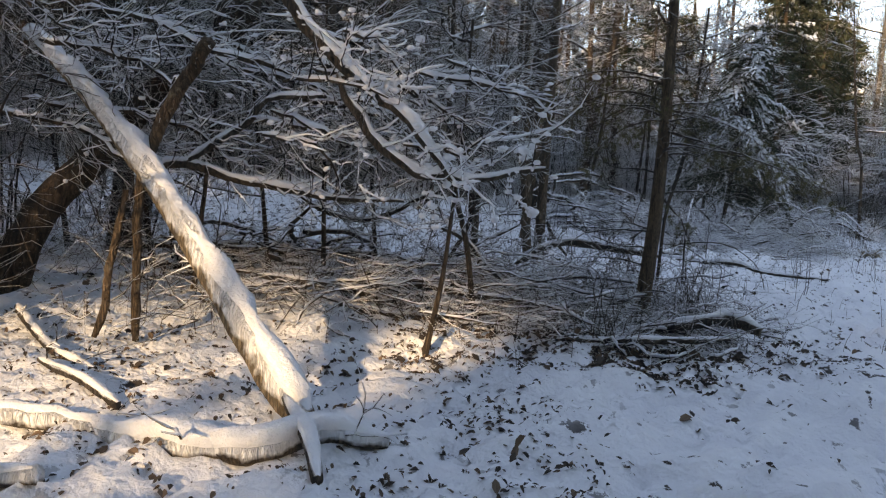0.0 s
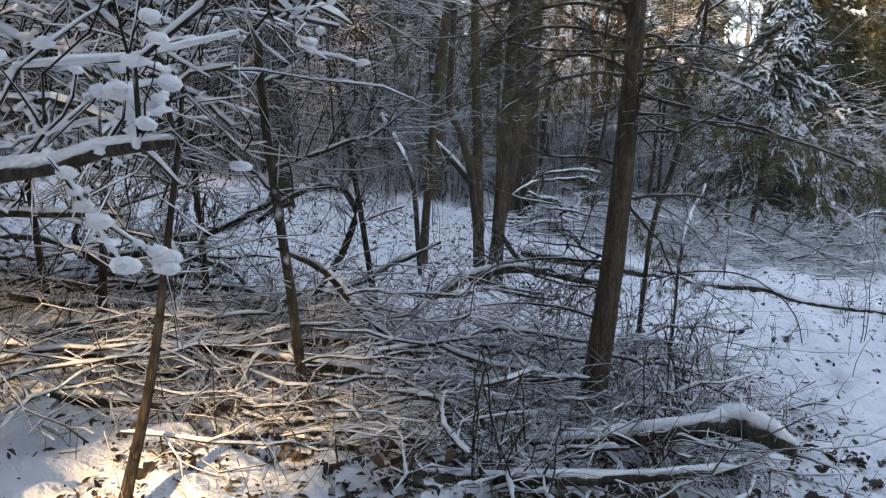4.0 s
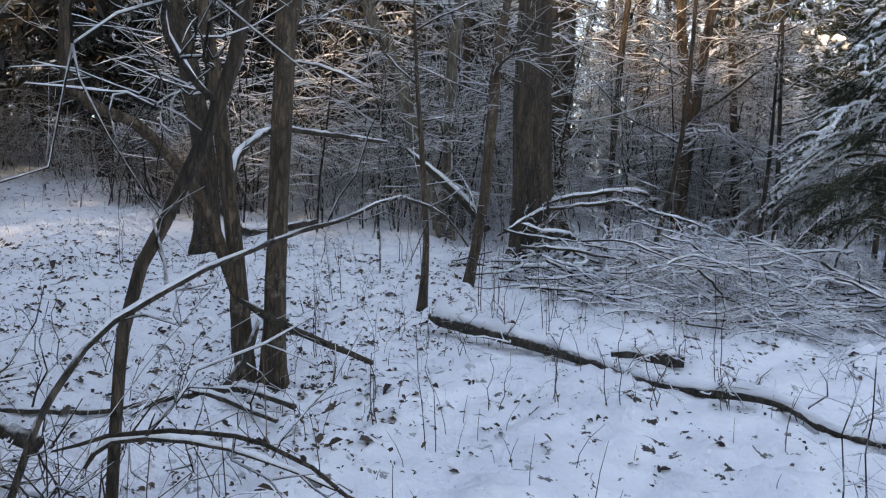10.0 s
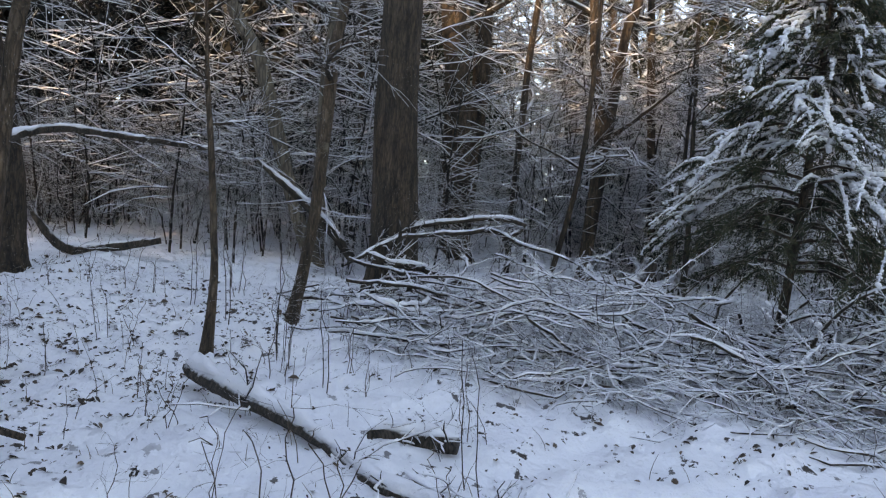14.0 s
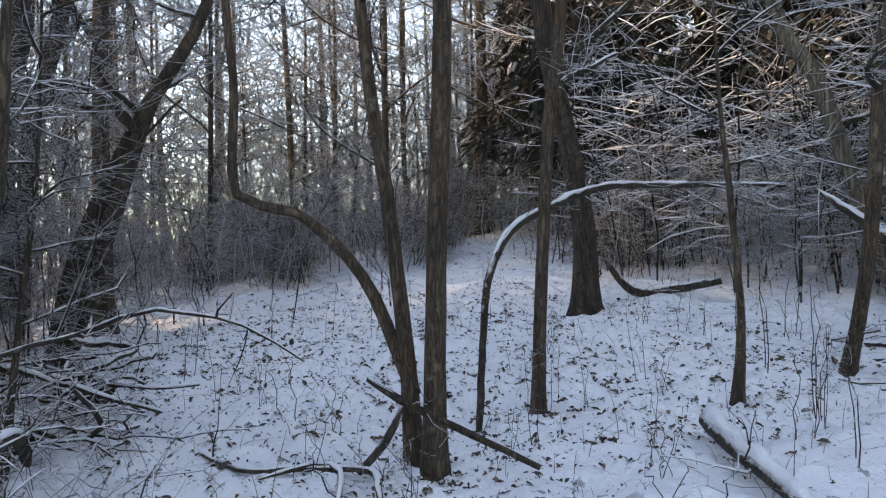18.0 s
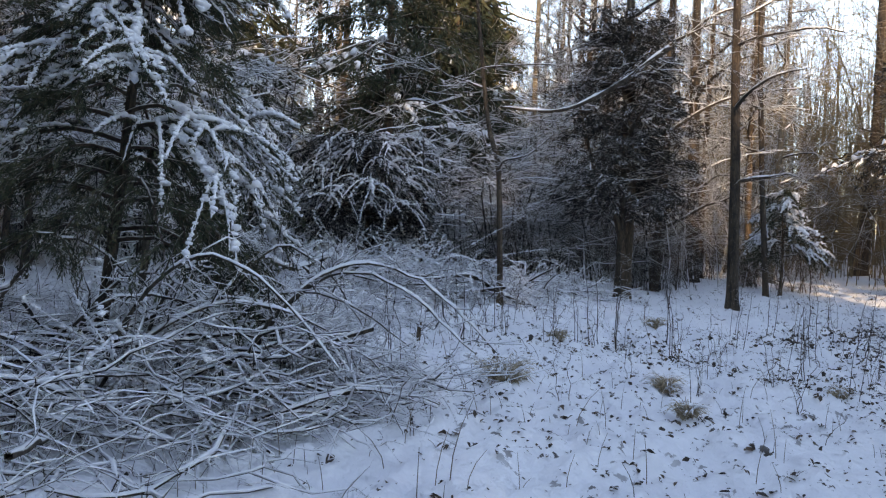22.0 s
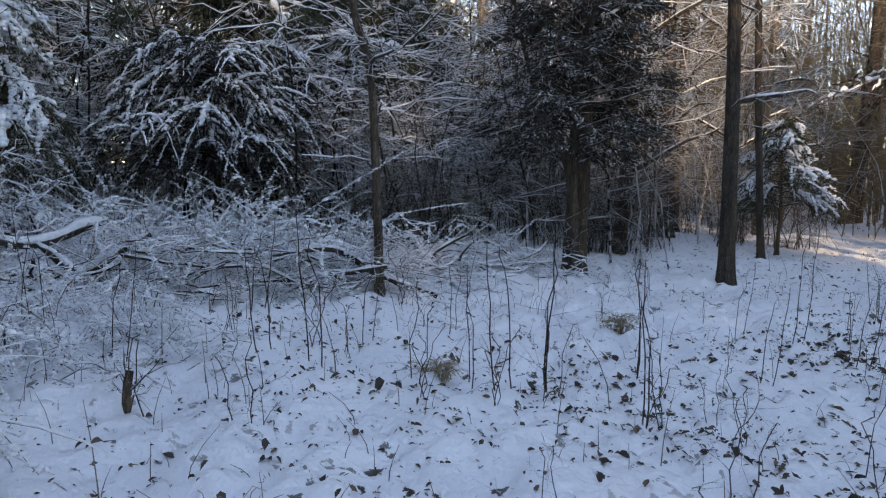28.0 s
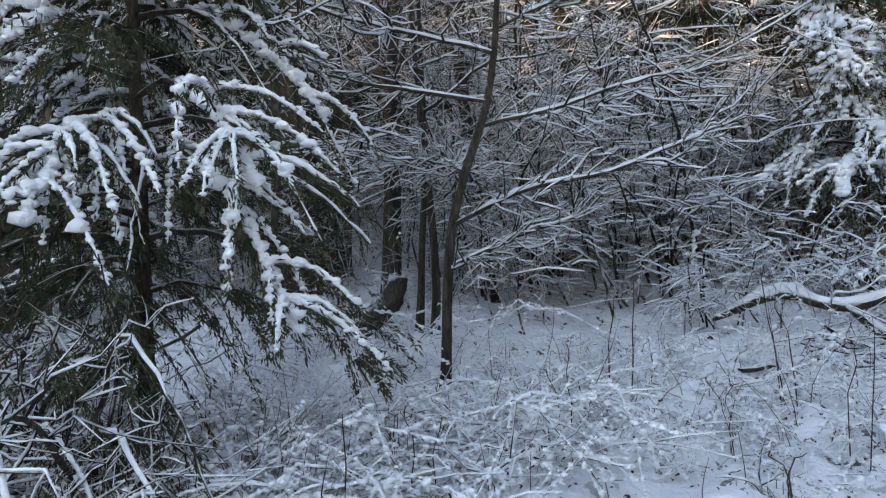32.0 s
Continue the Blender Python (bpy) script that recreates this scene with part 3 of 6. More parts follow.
def cedar(name, x, y, h, radius, label, boughs=50, snow=0.6, z_low=0.9, droop=0.5, leaf=None, dense=1.0, trunk_r=0.06, bare=0.0, bark_mat=None, fall=0.9, blade=0.06, lump=1.0, group="cedars", lets=9, fine=0.006, pads=0.0):
    """A red cedar: a straight trunk, sagging boughs, drooping branchlets hung with fine sprays, and ridges of snow on them."""
    z0 = z_at(x, y)
    ob = thing(name, label, "tree", group, at=(x, y, z0))
    c = flare(spline([(x, y, z0 - 0.06, trunk_r), (x + 0.03, y, z0 + h * 0.4, trunk_r * 0.75), (x, y + 0.04, z0 + h * 0.8, trunk_r * 0.4), (x, y, z0 + h, 0.012)], 0.2, 0.004))
    tg = Geo()
    trunk_mesh(tg, c, 10, 0.07)
    part("trunk", tg, bark_mat or BARK_RED, ob)
    fg, sg, wg = Geo(), Geo(), Geo()
    lay = np.linspace(0, 1, 6)
    for q in range(boughs):
        s = (q + rng.random()) / boughs
        reach = radius * (1 - s ** 1.3 * fall) * rng.uniform(0.5, 1.2) + 0.12
        a = q * 2.4 + rng.normal(0, 0.5)
        dx, dy = math.cos(a), math.sin(a)
        sag = droop * rng.uniform(0.6, 1.4)
        z = z0 + z_low + (h - z_low) * s
        n = [(x + dx * reach * t, y + dy * reach * t, z + reach * (0.45 * t - sag * 1.5 * t ** 2), 0.02 * (1 - 0.75 * t) * min(1.5, 0.5 + reach * 0.5)) for t in (0, 0.3, 0.6, 0.85, 1.0)]
        bc = spline(n, 0.1 + 0.05 * radius, 0.015)
        wg.tubes(bc[None, :, :3], bc[None, :, 3], 4)
        m = lets
        t = rng.uniform(0.18 + 0.4 * bare, 1.0, m)
        base = bc[(t * (len(bc) - 1)).astype(int), :3]
        e = rng.choice((-1.0, 1.0), m)
        L = (0.16 + 0.42 * reach * (1.1 - 0.65 * t)) * rng.uniform(0.6, 1.25, m)
        way = np.stack([dx * 0.75 - dy * e * 0.65, dy * 0.75 + dx * e * 0.65, rng.normal(0.05, 0.2, m)], -1) + rng.normal(0, 0.18, (m, 3))
        pts = base[:, None] + way[:, None] * (L[:, None] * lay)[..., None]
        pts[:, :, 2] -= (0.55 * droop + 0.25) * L[:, None] * lay ** 2 * 1.3
        wg.tubes(pts, np.full((m, 1), fine) * np.linspace(1, 0.4, 6), 3)
        per = max(3, int(46 * dense * (1 - bare)))
        k = np.repeat(np.arange(m), per)
        f = rng.uniform(0.1, 1.05, m * per)
        b = base[k] + way[k] * (L[k] * f)[:, None]
        b[:, 2] -= (0.55 * droop + 0.25) * L[k] * f ** 2 * 1.3
        b += rng.normal(0, 0.35 * blade, b.shape)
        d = way[k] * 0.6 + rng.normal(0, 0.45, b.shape) - np.array((0, 0, 0.45 + 0.5 * droop))
        d /= np.linalg.norm(d, axis=1, keepdims=True)
        side = np.cross(d, rng.normal(0, 1, b.shape))
        side /= np.linalg.norm(side, axis=1, keepdims=True) + 1e-9
        bl = (blade * rng.uniform(0.6, 1.5, len(k)))[:, None]
        v = np.stack([b, b + d * bl * 0.4 + side * bl * 0.1, b + d * bl, b + d * bl * 0.45 - side * bl * 0.1], 1)
        fg.add(v.reshape(-1, 3), np.arange(len(k) * 4).reshape(-1, 4))
        if rng.random() < snow:
            on = rng.random(m) < 0.75
            if on.any() and not pads:
                for lo in (0, 1, 2, 3):
                    some = on & (rng.random(m) < 0.55)
                    if not some.any():
                        continue
                    p = pts[some][:, lo:lo + 2]
                    kk, mm = 5, len(p)
                    u = np.linspace(0, p.shape[1] - 1, kk)
                    i0 = np.minimum(u.astype(int), p.shape[1] - 2)
                    p = p[:, i0] * (1 - (u - i0))[None, :, None] + p[:, i0 + 1] * (u - i0)[None, :, None]
                    rr = lump * rng.uniform(0.014, 0.042, (mm, 1)) * rng.uniform(0.6, 1.4, (mm, kk)) * np.array((0.25, 0.9, 1.1, 0.9, 0.2)) * min(1.4, 0.6 + 0.5 * reach)
                    p = p + rng.normal(0, 0.012 * lump, p.shape)
                    p[:, :, 2] += rr * 0.5 + fine
                    sg.tubes(p, rr, 6)
            if reach > 0.3 and not pads:
                ridge = np.concatenate([bc[len(bc) // 4:, :3], np.full((len(bc) - len(bc) // 4, 1), 0.024 * lump)], 1)
                ridge[:, 2] -= 0.012 * lump
                snow_on(sg, ridge, 1.9, 0.42, 0.95)
        if pads and s > 0.2 and q % 7 < 7 * pads:
            laden(sg, pts + np.array((0, 0, 0.012)), np.full((m, 1), 0.007 * lump), 1.7, 0.9, 6, fine=True, steep=1.1)
            beads(sg, pts + np.array((0, 0, 0.018)), 0.013 * lump, 0.015, 0.8, 1.1)
            beads(sg, np.repeat(bc[None, len(bc) // 3:, :3], 4, 0), 0.018 * lump, 0.018, 1.0, 1.1)
    part("branch_mass", wg, TWIG_BARE, ob, kind="stuff")
    part("foliage", fg, leaf or CEDAR, ob, smooth=False, kind="stuff")
    part("snow", sg, SNOW_CAP, ob, "uneven ridges of fresh snow on the boughs", kind="stuff")
    return ob


# the start: the leaning snow-covered trunk, its broken stub, the horizontal log and the limbs over it
log("leaning_dead_trunk", [(-1.62, 4.02, 0.0, 0.118), (-1.98, 4.44, 0.5, 0.098), (-2.4, 4.93, 1.02, 0.085), (-2.83, 5.42, 1.5, 0.082), (-3.35, 6.0, 2.0, 0.075), (-3.9, 6.6, 2.45, 0.06)], "leaning dead trunk, orange wood showing, thick snow on its back", RAW, 1.5, 14, gaps=0.0, rough=0.1, crook=0.004)
log("fallen_log", slim([(-3.33, 4.08, 0.10, 0.073), (-2.86, 3.96, 0.09, 0.072), (-2.48, 3.74, 0.08, 0.072), (-1.87, 3.56, 0.06, 0.075), (-1.55, 3.65, 0.05, 0.062), (-1.19, 3.70, 0.04, 0.050)], 0.8), "thick fallen log under snow on the forest floor", LOG_WHITE, 2.0, 8, gaps=0.0)
log("fallen_log", [(-3.04, 3.32, 0.06, 0.047), (-2.86, 3.30, 0.06, 0.048), (-2.68, 3.21, 0.05, 0.042)], "end of a log buried in snow", LOG_WHITE, 1.8, 0, gaps=0.0)
log("fallen_branch", [(-1.72, 3.85, 0.24, 0.04), (-1.6, 3.55, 0.14, 0.04), (-1.55, 3.25, 0.05, 0.03)], "short snowy branch stub against a fallen log", LOG, 1.2, 0, category="branch")
log("broken_stub", [(-2.86, 5.6, 0.1, 0.036), (-2.85, 5.57, 0.7, 0.03), (-2.82, 5.56, 1.25, 0.036), (-2.62, 5.36, 1.75, 0.046), (-2.28, 5.09, 2.25, 0.046)], "broken brown dead stem leaning behind the fallen trunk", BARK, 1.0, 10, category="dead tree", rough=0.16, crook=0.012)
log("dead_stump", [(-3.11, 5.45, -0.05, 0.03), (-3.03, 5.48, 0.4, 0.024), (-3.01, 5.48, 0.68, 0.026), (-2.89, 5.51, 1.2, 0.02)], "thin upright dead stump with peeling bark", BARK, 0.6, 14, category="stump", rough=0.2, crook=0.012)
tree("leaning_tree", [(-4.31, 6.95, 0.1, 0.144), (-4.01, 7.06, 0.94, 0.14), (-3.71, 7.16, 1.3, 0.137), (-3.12, 7.32, 2.05, 0.131), (-2.33, 7.45, 2.9, 0.118)], "dark leaning trunk behind the fallen one", BARK_DARK, 5.0, 8, 300, 0.35, 1.5, 1.0, up=0.2)
log("fallen_branch", [(-3.92, 6.28, 0.23, 0.041), (-3.43, 5.41, 0.17, 0.035), (-3.14, 5.01, 0.13, 0.029), (-2.91, 4.81, 0.11, 0.025)], "crooked snowy branch by the dead stump", LOG, 1.2, 4, category="branch", gaps=0.0)
log("fallen_branch", [(-3.24, 4.80, 0.10, 0.024), (-2.84, 4.36, 0.08, 0.029), (-2.60, 4.15, 0.06, 0.025)], "short snowy branch on the ground", LOG, 1.4, 2, category="branch", gaps=0.0)
log("snowy_bough", [(-2.75, 5.75, 1.38, 0.034), (-2.57, 5.75, 1.43, 0.036), (-2.12, 5.9, 1.31, 0.026), (-1.48, 6.03, 1.22, 0.02), (-0.9, 6.05, 1.22, 0.012)], "curved bare bough with a ridge of snow", LIMB, 1.8, 34, category="branch", gaps=0.02, crook=0.015)
log("snowy_bough", [(-2.57, 5.75, 1.43, 0.029), (-2.12, 5.82, 1.76, 0.025), (-2.0, 5.83, 1.93, 0.021), (-1.54, 5.85, 2.01, 0.016)], "curved bare bough with a ridge of snow", LIMB, 1.8, 26, category="branch", gaps=0.02, crook=0.015)
log("snowy_bough", slim([(-1.95, 4.65, 2.62, 0.045), (-1.75, 4.66, 2.38, 0.042), (-1.36, 4.65, 1.98, 0.036), (-1.04, 4.6, 1.72, 0.03), (-0.77, 4.5, 1.36, 0.018)], 0.8), "hanging bough loaded with thick snow", LIMB, 2.5, 20, category="branch", gaps=0.05, twig_len=0.5, crook=0.03, steep=0.93)
log("snowy_bough", slim([(-1.5, 4.65, 2.0, 0.034), (-1.28, 4.63, 1.67, 0.034), (-1.0, 4.55, 1.45, 0.03), (-0.6, 4.4, 1.41, 0.022), (-0.2, 4.25, 1.5, 0.014)], 0.8), "hanging bough loaded with thick snow", LIMB, 2.5, 20, category="branch", gaps=0.05, twig_len=0.5, crook=0.03, steep=0.93)
for q in range(16):
    a = rng.uniform(-0.7, 0.5)
    x, y, z = rng.uniform(-4.6, -1.6), rng.uniform(5.2, 7.4), rng.uniform(1.75, 2.9)
    log("snowy_bough", [(x, y, z, 0.022), (x + 0.4, y + 0.4 * a, z - 0.05, 0.018), (x + 0.8, y + 0.8 * a, z - 0.16, 0.013), (x + 1.2, y + 1.2 * a, z - 0.42, 0.007)], "low bough of the fallen crown under heavy snow", LIMB, 1.6, 44, category="branch", gaps=0.15, twig_len=0.5, lift=-0.1, crook=0.03)
for q in range(10):
    a, L = rng.uniform(-0.9, 0.9), rng.uniform(0.45, 0.85)
    x, y, z = rng.uniform(-2.0, -0.7), rng.uniform(4.4, 5.6), rng.uniform(1.45, 2.35)
    log("snowy_bough", [(x, y, z, 0.014), (x + 0.3 * L, y + 0.3 * L * a, z - 0.02, 0.012), (x + 0.65 * L, y + 0.65 * L * a, z - 0.12 * L, 0.009), (x + L, y + L * a, z - rng.uniform(0.1, 0.5) * L, 0.005)], "thin crooked bough heaped with snow", LIMB, 1.7, 18, category="branch", gaps=0.1, twig_len=0.32, lift=0.0, crook=0.04)
tree("sapling", [(-0.74, 5.53, 0.02, 0.022), (-0.62, 5.55, 0.6, 0.018), (-0.56, 5.56, 1.17, 0.013), (-0.52, 5.56, 1.55, 0.009)], "thin dark sapling in the brush", BARK_DARK, 2.6, 5, 60, 0.3, 0.6)
tree("curved_sapling", [(-0.07, 6.75, 0.08, 0.026), (-0.2, 6.75, 0.84, 0.027), (-0.33, 7.0, 1.42, 0.026), (-0.39, 6.9, 1.9, 0.024), (-0.41, 6.8, 2.37, 0.022)], "slender curved stem with snow on one side", LIMB, 4.0, 10, 420, 0.3, 1.3, 1.0)
tree("red_cedar_trunk", [(1.58, 6.73, -0.06, 0.066), (1.65, 6.70, 0.98, 0.064), (1.68, 6.69, 2.04, 0.056), (1.68, 6.69, 2.54, 0.052)], "straight cedar trunk with stringy red-brown bark and dead side twigs", BARK_RED, 7.0, 40, 400, 0.1, 0.85, 0.0, twig_mat=TWIG_BARE, up=0.15, rough=0.09, limb_r=0.008)
log("dead_log", [(0.74, 6.26, -0.26, 0.036), (1.02, 6.34, -0.06, 0.050), (1.35, 6.16, 0.10, 0.054), (1.85, 6.03, 0.22, 0.053), (2.15, 6.03, 0.25, 0.063), (2.34, 5.84, 0.17, 0.040)], "bent dead log with snow along its top on the brush heap", LOG, 1.2, 10, gaps=0.0)
for n in ([(-1.36, 6.50, 0.03, 0.048), (-0.84, 6.72, -0.03, 0.048), (0.21, 7.05, -0.09, 0.045), (0.60, 7.10, -0.06, 0.039), (0.87, 7.15, 0.10, 0.031), (1.15, 6.97, -0.02, 0.023)], [(-0.71, 7.01, 0.37, 0.029), (-0.03, 7.03, 0.26, 0.033), (0.57, 6.98, 0.19, 0.030), (1.21, 6.82, 0.23, 0.026), (1.48, 6.73, 0.31, 0.018)], [(0.81, 8.63, 0.38, 0.035), (1.14, 8.57, 0.60, 0.040), (1.57, 8.46, 0.70, 0.040), (2.17, 8.26, 0.62, 0.029)], [(-2.11, 6.75, 0.45, 0.032), (-1.79, 6.88, 0.39, 0.030), (-1.27, 7.03, 0.29, 0.029), (-0.83, 7.11, 0.16, 0.026)], [(-0.36, 7.61, 0.90, 0.020), (-0.03, 7.61, 0.75, 0.025), (0.23, 7.60, 0.46, 0.025), (0.65, 7.55, 0.14, 0.017)], [(-1.6, 7.4, 0.2, 0.04), (0.2, 7.7, 0.25, 0.04), (1.4, 7.6, 0.2, 0.03)], [(-2.6, 6.8, 0.2, 0.05), (-1.6, 7.6, 0.35, 0.045), (-0.6, 8.4, 0.3, 0.03)], [(0.4, 5.8, 0.1, 0.03), (1.2, 5.65, 0.14, 0.03), (2.0, 5.8, 0.12, 0.025)]):
    log("fallen_branch", n, "fallen branch lying in the brush heap, snow on top", LOG, 1.0, 16, category="branch", twig_mat=TWIG_BARE)
log("looping_branch", [(-0.12, 8.06, 0.50, 0.022), (0.07, 8.12, 0.80, 0.026), (0.17, 8.15, 1.17, 0.026), (-0.03, 8.09, 1.33, 0.021), (-0.31, 7.99, 1.23, 0.021), (-0.52, 7.91, 1.05, 0.017)], "dark branch bent into a loop above the brush", BARK_DARK, 0.6, 30, category="branch", twig_mat=TWIG_BARE)
log("curved_branch", [(-1.78, 7.86, 1.14, 0.020), (-1.45, 7.95, 0.96, 0.025), (-0.97, 8.04, 0.91, 0.026), (-0.38, 8.09, 1.21, 0.022)], "sagging branch across the brush, edged with snow", LIMB, 1.0, 24, category="branch", twig_mat=TWIG_BARE)


def dollops(ob, count, size, lo=0.15):
    """Small heaps of snow caught on a bough and its twigs."""
    g = Geo()
    twig = [c for c in ob.children if c.name.startswith("twig_mass")]
    if not twig:
        return
    me = twig[0].data
    co = np.empty(len(me.vertices) * 3)
    me.vertices.foreach_get("co", co)
    co = co.reshape(-1, 3)
    for p in co[rng.integers(0, len(co), count)]:
        r = size * rng.uniform(0.5, 1.4)
        blob(g, p + np.array((0, 0, r * 0.4)), np.array((rng.uniform(0.8, 1.6), rng.uniform(0.8, 1.6), rng.uniform(0.6, 1.0))) * r, int(rng.integers(1 << 30)), 5, 7)
    part("snow", g, SNOW_CAP, ob, kind="stuff")


for ob in [o for o in scene.objects if o.name.startswith("snowy_bough")]:
    if ob["label"].startswith("hanging"):
        dollops(ob, 110, 0.018)
    else:
        dollops(ob, 26, 0.014)


def heap(name, label, spots, count, length, heading, spread, height, mat, snow_n=40, radius=0.012, twig_n=5, thick=1.4, way_down=0.0):
    """A heap of cut branches: rods piled in layers over an area, snow along each."""
    cx, cy, rx, ry = spots
    ob = thing(name, label, "brush pile", at=(cx, cy, z_at(cx, cy)))
    wg, sg = Geo(), Geo()
    for q in range(count):
        while True:
            u, v = rng.uniform(-1, 1, 2)
            if u * u + v * v < 1:
                break
        x, y = cx + u * rx, cy + v * ry
        z = z_at(x, y) + height * (1 - (u * u + v * v)) * rng.uniform(0.05, 1.0) + 0.03
        a = heading + rng.normal(0, spread) if q % 4 else rng.uniform(0, 6.3)
        L = length * rng.uniform(0.4, 1.2)
        t = rng.normal(-way_down, 0.2)
        r = radius * rng.uniform(0.5, 1.7)
        bow = rng.normal(0.1, 0.3)
        kink = rng.normal(0, 0.15 * L, 4)
        nodes = [(x + L * (s - 0.5) * math.cos(a) - kink[k] * math.sin(a), y + L * (s - 0.5) * math.sin(a) + kink[k] * math.cos(a), max(z + L * t * (s - 0.5) - bow * L * (s - 0.5) ** 2 + rng.normal(0, 0.03), z_at(x + L * (s - 0.5) * math.cos(a), y + L * (s - 0.5) * math.sin(a)) + 0.01), r * (1.2 - 0.8 * s)) for k, s in enumerate((0, 0.3, 0.65, 1.0))]
        c = spline(nodes, 0.14, 0.035)
        if q < snow_n:
            big = Geo().tubes(c[None, :, :3], c[None, :, 3] * 1.2, 6)
            part("branch", big, LIMB, ob)
            snow_on(sg, c, 1.1, 0.12)
        else:
            wg.tubes(c[None, :, :3], c[None, :, 3], 4)
            laden(sg, c[None, :, :3], c[None, :, 3], thick, 1.0, 5, True)
        twigs_along(wg, c, twig_n, 0.55, 0.8, 0.05, 0.25, radius * 0.62, 2, flat=0.6, snow=sg, thick=thick)
    part("brushwood", wg, mat, ob, kind="stuff")
    part("snow", sg, SNOW_CAP, ob, kind="stuff")
    return ob


heap("brush_heap", "low heap of bare brush and sticks, little snow", (0.3, 7.3, 2.6, 1.4), 110, 1.4, 0.15, 0.8, 0.5, TWIG_BARE, 24, 0.0075, 7, 0.9)
heap("brush_heap", "scatter of dark sticks in front of the heap", (1.3, 6.2, 1.3, 0.7), 46, 0.9, 0.1, 0.9, 0.2, TWIG_HALF, 10, 0.008, 2, 0.9)
for x, y in ((-0.9, 8.3), (-2.1, 8.4), (-3.3, 8.2), (-1.5, 7.7), (0.4, 8.5), (-4.3, 8.7), (-2.8, 7.6)):
    z = z_at(x, y)
    lx, ly = rng.normal(0, 0.3, 2)
    tree("scrub_tree", [(x, y, z, 0.028), (x + lx * 0.5, y + ly * 0.5, z + 1.0, 0.022), (x + lx, y + ly, z + 2.0, 0.016)], "small scrubby tree, dense bare twigs with some snow", BARK_DARK, z + 3.6, 16, 420, 0.22, 1.2, 0.5, twig_mat=TWIG_HALF, up=0.35, group="scrub trees", twig_len=0.5, limb_r=0.014, order=3, twig_r=0.006, near=False)
for x, y, h in ((-4.6, 7.6, 2.4), (-3.6, 8.9, 2.2), (-5.2, 8.8, 2.6)):
    shrub("shrub", h, 1.1, 10, 260, TWIG_HALF, "dense leafless shrub with thin reddish shoots", 0.3, (x, y), 0.5)
for k, (x, y) in enumerate(((1.9, 6.6), (2.3, 6.9), (2.5, 7.6), (0.9, 5.8), (2.2, 8.2))):
    shrub("bramble", 0.7, 0.5, 12, 30, TWIG_BARE, "low clump of thin reddish bramble shoots", 0.7, (x, y), 0.25, 0.003, 0.0022)


def cedar_bough(nodes, label, snow_at):
    """A low cedar bough close to the trunk: a curved branch, hanging feathery sprays and lumps of snow."""
    c = spline(nodes, 0.08, 0.01)
    ob = thing("cedar_bough", label, "branch", "cedar boughs", at=tuple(c[0, :3]))
    part("branch", Geo().tubes(c[None, :, :3], c[None, :, 3], 5), TWIG_BARE, ob)
    tw, fg, sg = Geo(), Geo(), Geo()
    twigs_along(tw, c, 26, 0.28, 0.8, -0.2, 0.6, 0.003, 2, lo=0.35)
    for p in c[len(c) // 3:, :3]:
        for _ in range(5):
            spray(fg, p + rng.normal(0, 0.07, 3) - np.array((0, 0, 0.06)), rng.normal(0, 0.3, 3) + np.array((0.2, 0, -0.6)), 110, 0.02, 0.0011, 0.5, 0.45)
    if len(snow_at) > 4:
        crust = c[len(c) // 3:].copy()
        crust[:, 3] = 0.011
        snow_on(sg, crust, 1.3, 0.15, 1.1)
        crust = np.repeat(crust[None, :, :3], 7, 0)
        beads(sg, crust + rng.normal(0, 0.009, (7, 1, 3)) + np.array((0, 0, 0.006)), 0.0042, 0.006, 0.75, 1.1)
    for x, y, z, r in snow_at:
        for _ in range(14):
            o = rng.normal(0, 0.6 * r, 3) * np.array((1, 1, 0.6))
            blob(sg, np.array((x, y, z)) + o, rng.uniform(0.7, 1.3, 3) * r * rng.uniform(0.12, 0.28), int(rng.integers(1 << 30)), 8, 10, 0.2)
    part("twig_mass", tw, TWIG_BARE, ob, kind="stuff")
    part("foliage", fg, CEDAR_BRONZE, ob, smooth=False, kind="stuff")
    part("snow", sg, SNOW_CAP, ob, kind="stuff")
    return ob


cedar_bough([(1.68, 6.68, 1.95, 0.014), (1.85, 6.3, 1.84, 0.011), (2.1, 5.75, 1.66, 0.008), (2.31, 5.2, 1.44, 0.003)], "low cedar bough with bronze-green sprays and lumps of snow", [(2.29, 5.24, 1.5, 0.03), (2.2, 5.45, 1.57, 0.02), (2.25, 5.33, 1.55, 0.02)])
cedar_bough([(1.68, 6.72, 1.85, 0.014), (2.0, 6.5, 1.8, 0.011), (2.3, 5.95, 1.68, 0.008), (2.46, 5.36, 1.46, 0.003)], "low cedar bough with bronze-green sprays and lumps of snow", [(2.43, 5.4, 1.53, 0.024), (2.4, 5.55, 1.58, 0.018), (2.36, 5.75, 1.64, 0.02)])
cedar_bough([(1.66, 6.75, 2.15, 0.014), (2.1, 6.85, 2.14, 0.012), (2.6, 6.8, 1.98, 0.009), (2.88, 6.77, 1.72, 0.006), (3.0, 6.75, 1.4, 0.003)], "sagging cedar bough under a crust of snow", [(2.55, 6.8, 2.01, 0.03), (2.7, 6.79, 1.92, 0.035), (2.8, 6.78, 1.82, 0.035), (2.88, 6.77, 1.72, 0.035), (2.94, 6.76, 1.62, 0.03), (2.97, 6.75, 1.52, 0.025), (3.0, 6.75, 1.43, 0.02)])
